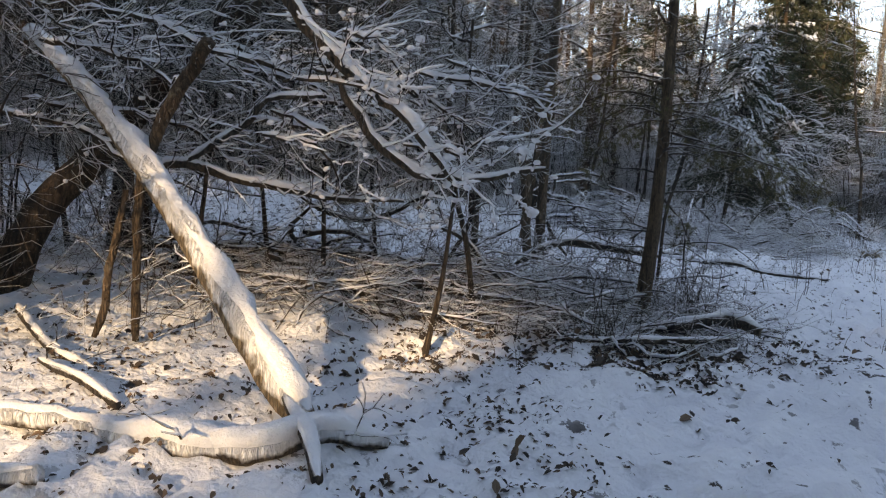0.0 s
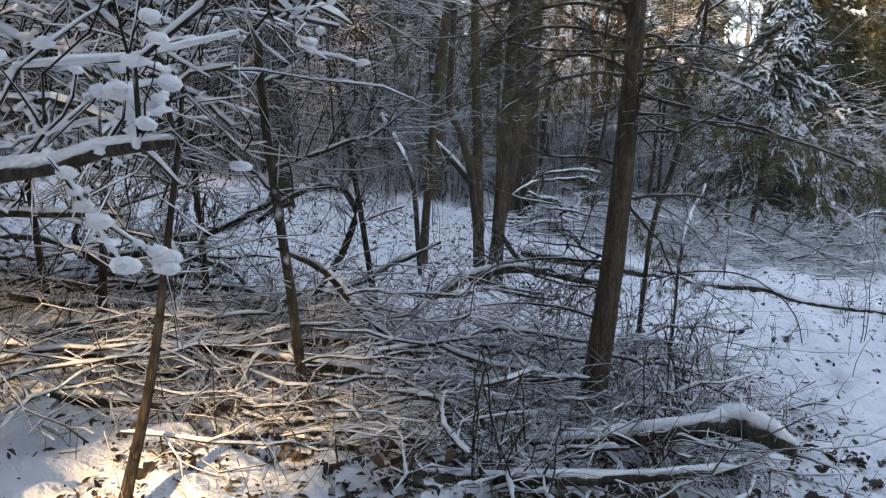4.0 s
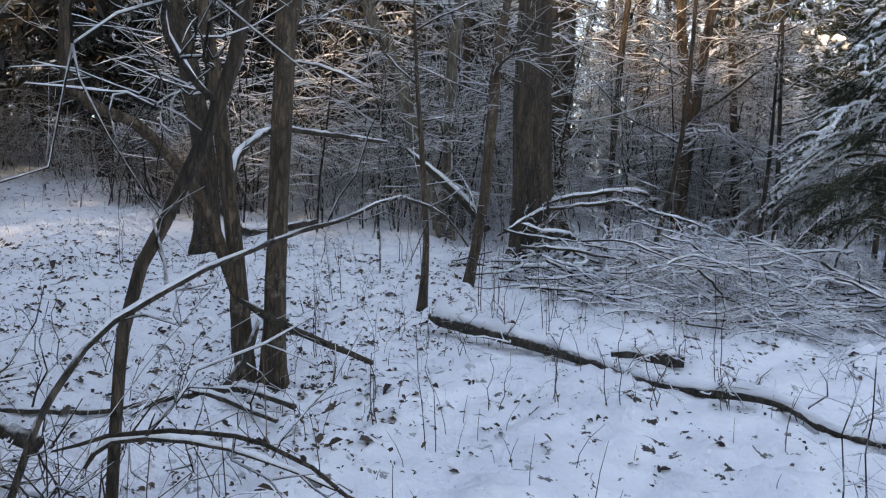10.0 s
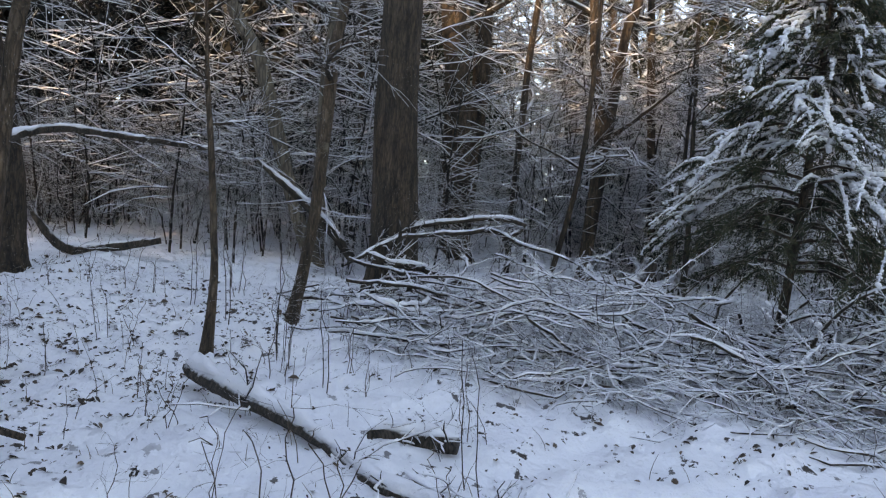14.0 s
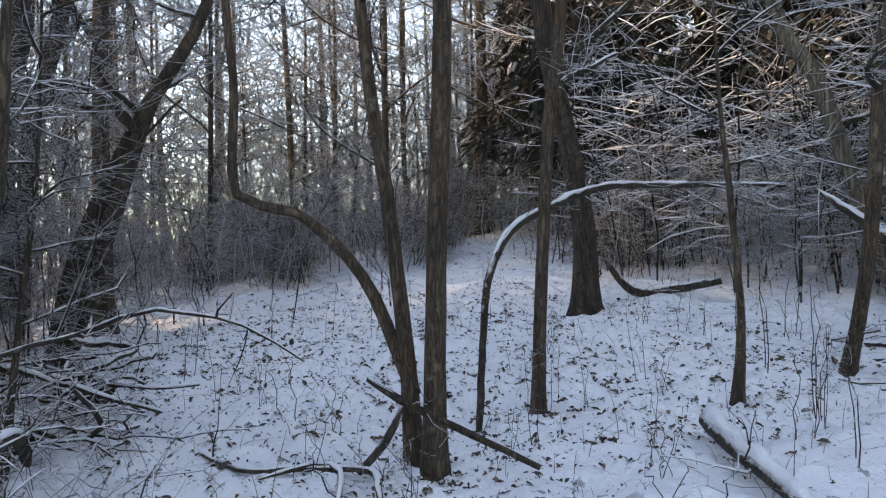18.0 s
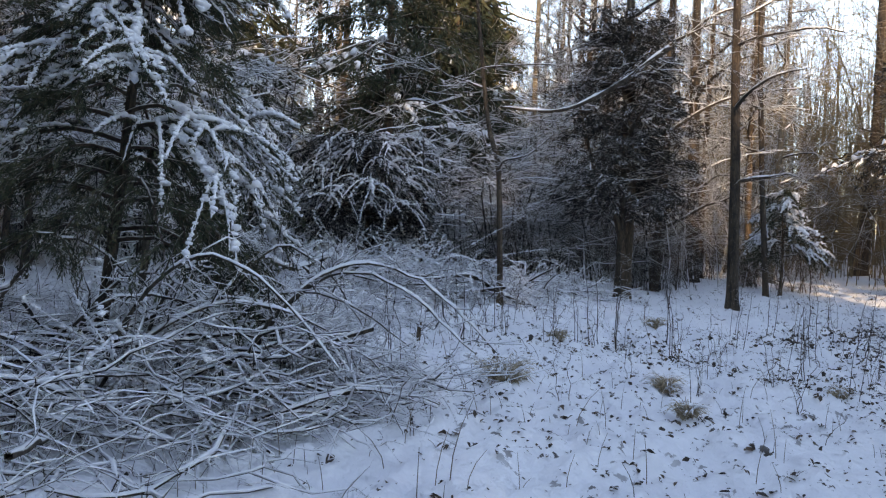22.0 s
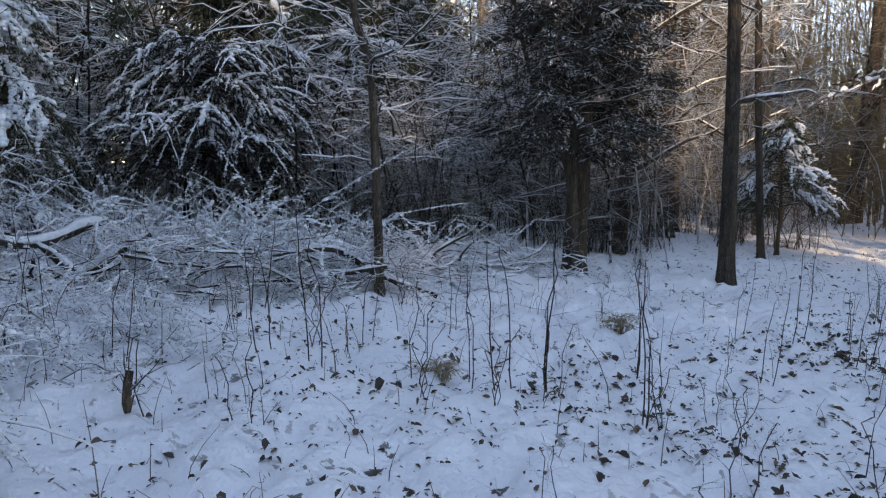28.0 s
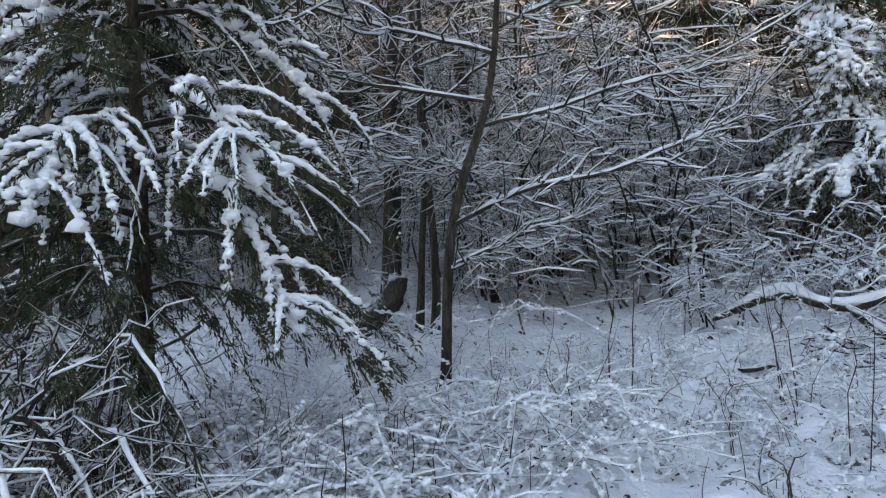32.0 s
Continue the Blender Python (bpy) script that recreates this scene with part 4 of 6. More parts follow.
cedar_bough([(1.64, 6.78, 1.5, 0.012), (1.75, 6.75, 1.3, 0.01), (1.92, 6.7, 1.1, 0.007), (2.05, 6.68, 0.85, 0.004)], "low drooping cedar bough with bronze-green sprays", [(1.9, 6.7, 1.12, 0.02)])
for dx, dy, dz in ((-0.5, 0.15, -0.25), (0.45, 0.3, -0.1), (-0.25, -0.35, 0.0), (0.3, -0.1, -0.3), (-0.6, 0.3, 0.05), (0.1, 0.5, -0.1), (-0.75, 0.1, -0.1), (-0.9, 0.45, 0.1)):
    cedar_bough([(1.66, 6.74, 2.35 + dz, 0.013), (1.66 + 0.5 * dx, 6.74 + 0.5 * dy, 2.42 + dz, 0.01), (1.66 + dx, 6.74 + dy, 2.3 + dz, 0.007), (1.66 + 1.2 * dx, 6.74 + 1.2 * dy, 2.05 + dz, 0.003)], "upper cedar bough hung with thin bronze-green sprays", [])
cedar_bough([(1.64, 6.68, 2.05, 0.012), (1.3, 6.4, 2.0, 0.01), (0.95, 6.2, 1.85, 0.007), (0.7, 6.1, 1.62, 0.004)], "sagging cedar bough hung with thin bronze-green sprays", [])


# the clearing in the middle
tree("forked_tree", [(1.84, 10.98, 0.10, 0.082), (1.87, 11.02, 1.38, 0.072), (1.93, 11.10, 3.39, 0.066)], "forked grey-brown tree, several stems from one base", BARK, 10, 7, 200, 0.3, 1.8, 0.8, stems=([(1.68, 10.92, 0.02, 0.082), (1.63, 10.93, 0.5, 0.068), (1.60, 10.92, 0.97, 0.058), (1.51, 10.85, 2.08, 0.052), (1.41, 10.75, 3.32, 0.044)], [(1.63, 10.97, 0.62, 0.05), (1.44, 10.68, 1.47, 0.042), (1.22, 10.28, 1.94, 0.037), (1.07, 9.91, 2.07, 0.034), (1.07, 9.91, 2.85, 0.030), (1.06, 9.87, 3.45, 0.028)]))
log("fallen_branch", [(1.80, 10.50, 0.81, 0.02), (1.91, 10.68, 0.67, 0.028), (2.12, 10.99, 0.47, 0.025), (2.45, 11.40, 0.22, 0.02)], "dead branch propped against the forked tree", BARK_DARK, 0.3, 3, category="branch")
log("fallen_branch", [(1.84, 10.74, 0.62, 0.031), (1.78, 10.63, 0.36, 0.029), (1.69, 10.47, 0.18, 0.025)], "short dead branch propped against the forked tree", LOG, 0.8, 2, category="branch")
log("fallen_branch", slim([(1.44, 9.88, 0.19, 0.019), (1.47, 10.25, 0.21, 0.027), (1.68, 10.34, 0.21, 0.030), (2.26, 10.02, 0.17, 0.024)], 0.68), "bent snowy branch at the forked tree's foot", LOG, 0.7, 4, category="branch")
log("fallen_branch", slim([(-0.02, 9.68, 0.24, 0.023), (1.15, 9.80, 0.20, 0.027), (1.43, 10.18, 0.21, 0.030), (1.78, 10.51, 0.22, 0.033), (2.26, 10.32, 0.19, 0.030)], 0.68), "long crooked branch lying on the snow", LOG, 0.7, 6, category="branch")
tree("young_tree", [(1.14, 12.54, 0.12, 0.062), (1.18, 12.59, 1.30, 0.055), (1.26, 12.67, 2.78, 0.060), (1.34, 12.76, 3.62, 0.059)], "slim straight young tree in the clearing", BARK, 9, 7, 180, 0.3, 1.4)
log("arched_tree", [(1.06, 11.95, 0.05, 0.036), (1.00, 12.05, 0.71, 0.032), (0.92, 12.20, 1.36, 0.035), (0.74, 12.62, 1.81, 0.040), (0.62, 13.24, 2.06, 0.039), (0.55, 14.03, 2.28, 0.039), (0.65, 14.91, 2.33, 0.035), (1.31, 16.22, 2.31, 0.026)], "bent-over stem arching across, snow along its top", LIMB, 1.0, 24, category="tree")
tree("dark_oak", [(-1.06, 15.38, 0.78, 0.183), (-1.06, 15.38, 1.85, 0.153), (-1.17, 15.27, 3.00, 0.138), (-1.33, 15.10, 4.17, 0.131), (-1.39, 15.03, 4.95, 0.131)], "dark mature trunk across the clearing", BARK_DARK, 12, 9, 300, 0.2, 2.4)
tree("young_tree", [(2.35, 13.70, 0.30, 0.052), (2.39, 13.73, 0.99, 0.035), (2.34, 13.70, 2.07, 0.028), (2.30, 13.67, 2.68, 0.021)], "thin grey young tree behind the fallen log", BARK, 4.2, 5, 90, 0.4, 0.9)
tree("leaning_young_tree", [(2.68, 14.85, 0.49, 0.060), (2.87, 14.90, 1.51, 0.063), (2.97, 14.93, 2.71, 0.066), (3.03, 14.95, 3.43, 0.054), (3.11, 14.96, 3.78, 0.048)], "slightly leaning young tree beside the big oak", BARK, 9, 7, 180, 0.3, 1.6)
tree("big_oak", slim([(3.33, 16.38, 0.55, 0.338), (3.37, 16.39, 1.42, 0.319), (3.35, 16.39, 2.82, 0.282), (3.37, 16.39, 4.22, 0.252)], 0.92), "large oak trunk with dark furrowed bark", BARK_DARK, 14, 10, 320, 0.35, 3.0, rough=0.04)
tree("pale_tree", [(1.90, 17.79, 1.15, 0.103), (1.94, 17.80, 3.40, 0.087), (2.09, 17.87, 5.13, 0.079)], "tall pale straight trunk farther back", BARK_PALE, 13, 8, 260, 0.25, 2.2)
tree("tall_tree", [(3.50, 20.48, 1.22, 0.266), (3.44, 20.47, 3.96, 0.223), (3.33, 20.46, 5.46, 0.212)], "tall thick trunk behind the big oak", BARK, 14, 9, 280, 0.3, 2.6)
tree("leaning_tree", [(1.92, 17.77, 0.94, 0.100), (1.58, 17.66, 1.76, 0.099), (1.07, 17.48, 3.70, 0.098), (0.68, 17.32, 4.54, 0.089)], "leaning trunk with pale upper bark", BARK_PALE, 9, 7, 240, 0.25, 2.0)
log("snowy_bough", [(1.46, 16.65, 2.24, 0.030), (1.93, 16.81, 1.82, 0.053), (2.38, 16.94, 1.38, 0.061), (2.66, 17.01, 1.01, 0.061)], "broken snowy bough hanging to the ground", LIMB, 1.2, 20, category="branch")
log("fallen_branch", [(-1.22, 15.96, 1.45, 0.040), (-0.94, 16.21, 1.00, 0.063), (-0.48, 16.59, 1.03, 0.062), (-0.02, 16.94, 1.13, 0.046)], "crooked fallen branch at the back of the clearing", LOG, 1.1, 10, category="branch")
tree("double_tree", [(-3.94, 9.23, 0.37, 0.118), (-3.90, 9.55, 1.74, 0.106), (-3.78, 10.31, 3.47, 0.094), (-3.58, 11.10, 4.98, 0.075)], "twin-stemmed tree leaning to one side", BARK_DARK, 9, 6, 220, 0.35, 2.0, stems=([(-3.72, 9.35, 0.37, 0.103), (-3.65, 9.91, 2.15, 0.091), (-3.57, 10.31, 3.43, 0.086), (-3.50, 10.62, 4.09, 0.072), (-3.39, 11.04, 4.84, 0.051)],))
log("forking_bough", [(-3.78, 10.2, 3.3, 0.075), (-4.0, 9.95, 3.7, 0.06), (-4.35, 9.6, 3.95, 0.05), (-4.9, 9.1, 4.05, 0.04), (-5.6, 8.5, 4.5, 0.025)], "crooked dark bough forking off a leaning tree", BARK_DARK, 0.7, 14, category="branch", crook=0.02)
heap("branch_heap", "heap of dark fallen branches with snow on top", (-1.5, 9.0, 1.5, 0.7), 46, 1.9, 0.25, 0.5, 0.5, TWIG_HALF, 42, 0.02, 2, 0.7)
tree("dark_oak", [(-8.9, 9.0, 0.52, 0.273), (-8.9, 8.98, 4.04, 0.254), (-8.86, 9.3, 6.05, 0.248)], "dark thick trunk at the clearing's edge", BARK_DARK, 13, 8, 260, 0.3, 2.6)
tree("dark_tree", [(-8.6, 9.2, 0.5, 0.144), (-8.58, 9.45, 4.02, 0.146), (-8.5, 9.95, 6.05, 0.139)], "dark trunk leaning beside a thicker one", BARK_DARK, 11, 6, 200, 0.3, 2.2)
tree("leaning_sapling", [(2.47, 8.19, 0.74, 0.018), (2.53, 8.23, 1.01, 0.020), (2.64, 8.30, 1.36, 0.022), (2.79, 8.39, 1.75, 0.024), (2.88, 8.43, 2.11, 0.024)], "thin dark leaning stem close to the path", BARK_DARK, 3.6, 4, 60, 0.5, 0.9)
log("long_branch", slim([(2.45, 7.55, 0.05, 0.016), (2.6, 7.82, 0.92, 0.018), (2.78, 8.09, 1.17, 0.018), (2.93, 8.32, 1.27, 0.017), (3.16, 8.65, 1.38, 0.015), (3.3, 8.88, 1.45, 0.013), (3.42, 9.15, 1.38, 0.009), (3.5, 9.35, 1.24, 0.006)], 0.62), "long thin stem bent across the clearing, edged with snow", LIMB, 0.3, 10, category="branch", sides=7)
log("arched_shoot", slim([(2.44, 8.00, 0.69, 0.012), (2.74, 8.00, 0.77, 0.012), (3.14, 7.95, 0.78, 0.011), (3.41, 7.89, 0.67, 0.009), (3.59, 7.83, 0.48, 0.008), (3.65, 7.81, 0.27, 0.007)], 0.6), "thin dark shoot arched over the snow", BARK_DARK, 0.0, 4, category="branch", sides=6)
log("arched_shoot", slim([(2.56, 7.99, 0.65, 0.013), (2.62, 8.03, 0.72, 0.015), (2.80, 8.14, 0.70, 0.012), (3.02, 8.26, 0.61, 0.009), (3.28, 8.35, 0.47, 0.006)], 0.7), "thin arched shoot with snow at its crook", LIMB, 0.9, 8, category="branch", sides=6)
for n, t in (([(4.5, 19.6, 1.2, 0.055), (4.7, 19.6, 3.9, 0.053), (4.85, 19.6, 5.4, 0.05)], 9), ([(5.75, 19.8, 1.1, 0.085), (6.2, 19.8, 4.4, 0.08), (6.45, 19.8, 5.4, 0.07)], 11), ([(6.9, 20.2, 1.0, 0.07), (6.65, 20.2, 5.4, 0.06)], 10), ([(5.2, 18.2, 0.9, 0.04), (5.6, 18.3, 2.4, 0.038), (5.75, 18.3, 4.2, 0.03)], 7)):
    tree("slender_tree", n, "slender dark tree behind the brush pile", BARK_DARK, t, 6, 220, 0.2, 1.8)
log("fallen_log", slim([(2.62, 12.9, 0.34, 0.103), (3.18, 12.45, 0.31, 0.094), (3.9, 11.97, 0.24, 0.071), (4.58, 11.29, 0.17, 0.057), (5.22, 10.9, 0.12, 0.047), (5.52, 10.6, 0.09, 0.037), (6.35, 10.15, 0.05, 0.03)], 0.75), "long thin fallen log across the snow", LOG, 1.7, 44, gaps=0.04, lift=0.1, rough=0.1)
log("fallen_log", [(4.27, 12.07, 0.22, 0.055), (4.51, 12.08, 0.21, 0.059), (4.82, 12.06, 0.20, 0.053)], "short broken log beside the long one", LOG, 1.6, 8, gaps=0.0, rough=0.16, crook=0.012)
log("fallen_branch", [(4.50, 11.62, 0.17, 0.023), (4.84, 11.40, 0.14, 0.025), (5.13, 11.27, 0.12, 0.021), (5.32, 11.16, 0.11, 0.017)], "thin fallen branch beside the log", LOG, 1.0, 5, category="branch")
log("fallen_bough", slim([(3.27, 15.48, 1.18, 0.041), (3.53, 15.58, 1.06, 0.058), (3.89, 15.70, 1.00, 0.074), (4.43, 15.83, 0.82, 0.055)], 0.62), "thick fallen bough with deep snow at the big oak", LIMB, 1.1, 30, category="branch", gaps=0.05, crook=0.022)
log("fallen_bough", slim([(2.95, 15.80, 1.00, 0.031), (3.51, 16.01, 1.33, 0.036), (4.11, 16.18, 1.42, 0.041), (4.54, 16.27, 1.47, 0.046), (4.90, 16.33, 1.30, 0.040)], 0.62), "curved fallen bough with snow at the big oak", LIMB, 1.1, 30, category="branch", gaps=0.05, crook=0.022)
log("fallen_bough", slim([(3.59, 15.68, 1.55, 0.029), (3.61, 15.68, 1.29, 0.041), (3.45, 15.63, 0.94, 0.047)], 0.62), "upright broken stub at the big oak", LIMB, 1.0, 6, category="branch", gaps=0.0)
log("fallen_bough", slim([(3.08, 16.23, 1.33, 0.035), (3.70, 16.34, 1.50, 0.042), (4.52, 16.41, 1.63, 0.049), (5.00, 16.42, 1.58, 0.048), (4.74, 16.42, 1.40, 0.028)], 0.62), "curved fallen bough with deep snow", LIMB, 1.1, 30, category="branch", gaps=0.05, crook=0.022)
heap("brush_pile", "wide pile of snow-covered cut branches", (5.7, 14.8, 2.1, 1.3), 150, 1.6, -0.45, 0.7, 0.85, TWIG, 46, 0.0085, 9, 0.85, 0.12)
heap("brush_pile", "sprawling end of the snow-covered branch pile", (7.7, 14.2, 1.9, 1.0), 100, 1.4, -0.5, 0.8, 0.55, TWIG, 26, 0.008, 9, 0.85, 0.1)
heap("brush_pile", "thin fringe of twigs before the pile", (6.0, 13.6, 1.9, 0.7), 50, 0.9, -0.6, 1.0, 0.28, TWIG, 6, 0.0045, 6, 0.9)
heap("brush_pile", "small heap of sticks round the oak's foot", (3.9, 15.6, 1.2, 0.7), 55, 1.3, 0.3, 1.3, 0.6, TWIG, 18, 0.012, 5)
for q in range(11):
    x, y = 6.7 + 0.16 * q + rng.normal(0, 0.15), 14.9 - 0.05 * q + rng.normal(0, 0.25)
    L, h, a = rng.uniform(1.1, 2.0), rng.uniform(0.55, 1.15), rng.normal(-0.45, 0.3)
    z = z_at(x, y)
    log("bowed_sapling", [(x + L * t * math.cos(a), y + L * t * math.sin(a), z - 0.05 + h * math.sin(2.75 * t ** 0.8), 0.013 * (1.1 - 0.8 * t)) for t in (0, 0.2, 0.45, 0.7, 0.9, 1.0)], "thin dark sapling bowed over by snow beside the branch pile", LIMB, 1.0, 20, category="sapling", gaps=0.1, twig_len=0.35, lift=-0.05, group="bowed saplings", crook=0.015)
young_cedar = cedar("cedar_tree", 7.5, 15.35, 4.7, 1.2, "young red cedar with heavy snow on drooping boughs", 66, 0.8, 0.95, 0.52, CEDAR, 3.2, 0.05, bark_mat=BARK_DARK, lump=1.0, lets=13, blade=0.04, pads=0.6)
young_cedar.rotation_euler = (0.0, radians(5.5), 0.0)


# the path and the woods beyond it
for n, lab, m, top, limbs, tw in (
        ([(18.55, 17.8, -0.03, 0.108), (18.52, 17.85, 2.3, 0.089), (18.46, 17.93, 4.5, 0.075)], "straight dark trunk beside the path", BARK_DARK, 10, 8, 220),
        ([(22.3, 19.6, -0.05, 0.067), (22.2, 19.8, 2.7, 0.061), (22.1, 19.95, 5.7, 0.054)], "thin dark tree beside the path", BARK_DARK, 10, 6, 160),
        ([(35.9, 24.7, -0.17, 0.281), (36.1, 24.4, 5.0, 0.232), (36.1, 24.4, 9.6, 0.206)], "tall trunk at the far end of the path", BARK, 16, 8, 200),
        ([(26.3, 15.7, -0.28, 0.3), (26.22, 15.97, 2.7, 0.261), (26.12, 16.29, 5.92, 0.22)], "thick trunk on the far side of the path", BARK, 14, 8, 240),
        ([(25.3, 14.45, -0.2, 0.16), (25.27, 14.6, 3.2, 0.148), (25.25, 14.65, 5.5, 0.129)], "upright brown trunk on the far side of the path", BARK, 12, 8, 220),
        ([(21.95, 12.9, -0.16, 0.2), (21.94, 12.9, 1.89, 0.19), (21.94, 12.8, 4.5, 0.151)], "dark trunk on the far side of the path", BARK_DARK, 12, 8, 220),
        ([(21.85, 13.05, -0.16, 0.101), (21.85, 13.0, 2.79, 0.09), (21.8, 13.3, 4.55, 0.081)], "slimmer trunk beside a thicker one", BARK_DARK, 10, 6, 160),
        ([(16.63, 11.27, -0.12, 0.074), (16.61, 11.51, 1.95, 0.061), (16.59, 11.67, 3.76, 0.055)], "slim dark trunk in open woods", BARK_DARK, 9, 7, 160),
        ([(15.42, 10.98, -0.11, 0.077), (15.41, 11.12, 1.35, 0.069), (15.38, 11.38, 2.88, 0.064), (15.37, 11.46, 3.38, 0.056)], "slim dark trunk in open woods", BARK_DARK, 9, 7, 160),
        ([(15.18, 10.00, -0.10, 0.034), (15.18, 10.04, 0.93, 0.031), (15.18, 10.07, 2.12, 0.028), (15.19, 10.23, 3.30, 0.028)], "thin upright sapling in open woods", BARK, 6, 5, 80),
        ([(12.75, 10.06, -0.1, 0.075), (12.77, 10.2, 0.8, 0.068), (12.78, 10.33, 1.4, 0.064), (12.8, 10.52, 2.2, 0.058), (12.8, 10.62, 2.6, 0.055)], "leaning dark trunk beside the big double one", BARK_DARK, 9, 6, 160),
        ([(15.03, 8.93, -0.12, 0.062), (15.03, 9.22, 0.72, 0.055), (15.03, 9.59, 1.47, 0.05), (15.03, 9.75, 2.11, 0.044)], "slim leaning grey trunk in open woods", BARK, 6, 6, 120),
        ([(13.87, 9.56, -0.12, 0.035), (13.87, 9.7, 0.3, 0.033), (13.87, 9.82, 0.79, 0.03), (13.88, 10.0, 1.6, 0.026)], "thin dark stem leaning under a vine", BARK_DARK, 4, 4, 60),
        ([(15.67, 9.41, -0.12, 0.045), (15.67, 9.53, 0.82, 0.042), (15.68, 9.6, 1.8, 0.038)], "thin dark trunk in open woods", BARK_DARK, 7, 5, 90),
        ([(20.4, 8.6, -0.1, 0.13), (20.4, 8.7, 2.4, 0.11), (20.45, 8.75, 4.6, 0.1)], "grey trunk among thin ones", BARK, 11, 8, 180),
        ([(18.3, 7.3, -0.1, 0.09), (18.35, 7.2, 2.0, 0.08), (18.45, 7.0, 4.2, 0.07)], "grey trunk among thin ones", BARK, 9, 7, 180),
        ([(19.4, 10.2, -0.1, 0.1), (19.4, 10.3, 2.4, 0.09), (19.4, 10.35, 4.2, 0.08)], "dark trunk among thin ones", BARK_DARK, 10, 7, 180),
        ([(17.2, 8.2, -0.1, 0.05), (17.25, 8.0, 1.8, 0.045), (17.4, 7.6, 3.4, 0.038)], "thin leaning trunk in open woods", BARK, 7, 7, 160),
        ([(26.7, 10.3, -0.24, 0.164), (26.7, 10.55, 4.11, 0.149), (26.7, 10.75, 6.8, 0.135)], "grey trunk deep in the woods", BARK, 13, 8, 220),
        ([(33.3, 9.1, -0.21, 0.241), (33.3, 9.25, 5.14, 0.221), (33.3, 9.35, 8.78, 0.201)], "grey trunk deep in the woods", BARK, 15, 8, 220),
        ([(23.9, 6.2, 0.1, 0.185), (23.92, 6.35, 3.69, 0.152), (23.95, 6.45, 5.85, 0.141)], "dark trunk deep in the woods", BARK_DARK, 13, 8, 220),
        ([(13.52, 18.28, 0.03, 0.048), (13.47, 18.30, 1.41, 0.040), (13.41, 18.33, 2.35, 0.038), (13.24, 18.41, 3.05, 0.035)], "thin grey tree at the edge of the thicket", BARK, 8, 7, 200),
        ([(17.15, 19.17, -0.10, 0.121), (17.16, 19.16, 2.71, 0.097), (17.09, 19.23, 4.43, 0.087)], "grey trunk standing against a dark cedar", BARK, 10, 8, 240),
        ([(16.92, 19.08, -0.09, 0.059), (16.94, 19.06, 0.93, 0.058), (16.73, 19.26, 2.00, 0.050), (16.51, 19.46, 2.49, 0.036)], "thin crooked tree before a dark cedar", BARK, 5, 6, 160)):
    tree("bare_tree", n, lab, m, top, limbs, tw, 0.25, 1.7, group="trees by the path")
tree("double_tree", [(11.48, 10.11, 0.39, 0.078), (11.50, 10.17, 1.18, 0.068), (11.51, 10.25, 1.68, 0.058), (11.52, 10.32, 2.18, 0.056)], "big double trunk with dark furrowed bark and snow flecks", BARK_DARK, 11, 7, 200, 0.35, 2.2, stems=([(11.49, 10.1, -0.1, 0.062), (11.49, 10.11, 0.79, 0.060), (11.49, 10.12, 1.19, 0.061), (11.49, 10.13, 1.58, 0.063), (11.50, 10.14, 2.17, 0.063)],), rough=0.08)
log("hanging_vine", [(14.66, 10.83, -0.11, 0.023), (14.66, 10.93, 0.63, 0.032), (14.65, 11.05, 1.40, 0.036), (14.66, 10.95, 1.86, 0.036), (14.66, 10.72, 2.40, 0.033), (14.67, 10.70, 3.15, 0.029)], "thick woody vine twisting up out of the snow", BARK_DARK, 0.5, 4, category="vine")
log("looping_vine", [(14.53, 11.03, 1.40, 0.040), (14.34, 10.76, 1.02, 0.051), (14.04, 10.36, 0.94, 0.052), (13.70, 9.97, 1.05, 0.044), (13.45, 9.69, 1.12, 0.037), (13.19, 9.45, 1.13, 0.038), (12.89, 9.16, 0.98, 0.034)], "heavy vine looping between trunks, snow along its top", BARK_DARK, 0.8, 4, category="vine", gaps=0.0)
log("crooked_stem", [(13.25, 9.24, -0.5, 0.08), (13.25, 9.25, -0.1, 0.075), (13.25, 9.28, 0.25, 0.068), (13.25, 9.16, 0.59, 0.06), (13.25, 9.08, 0.79, 0.058), (13.22, 9.15, 0.95, 0.055), (13.2, 9.27, 1.08, 0.045)], "crooked stem plastered with snow under the looping vine", LOG_WHITE, 1.0, 3, category="dead tree", crook=0.02, rough=0.14, gaps=0.1)
for n in ([(21.65, 15.5, 0.02, 0.03), (21.1, 14.6, 0.22, 0.04), (20.5, 13.7, 0.1, 0.03)], [(20.9, 14.0, 0.02, 0.03), (20.3, 13.3, 0.3, 0.035), (19.7, 12.3, 0.02, 0.02)], [(19.9, 12.85, 0.0, 0.03), (19.3, 12.3, 0.16, 0.035), (18.9, 11.6, 0.0, 0.02)], [(19.0, 12.2, 0.0, 0.03), (18.3, 12.0, 0.18, 0.03), (17.6, 11.3, 0.0, 0.02)]):
    log("fallen_branch", n, "broken branch propped among the trunks, snow on it", LIMB, 0.9, 16, 0.5, category="branch", group="broken branches", crook=0.03)
log("stub_post", [(10.9, 10.57, -0.12, 0.024), (10.9, 10.58, 0.4, 0.021), (10.9, 10.61, 0.86, 0.018)], "short pale broken stub capped with snow", BARK_PALE, 0.0, 0, category="stump")
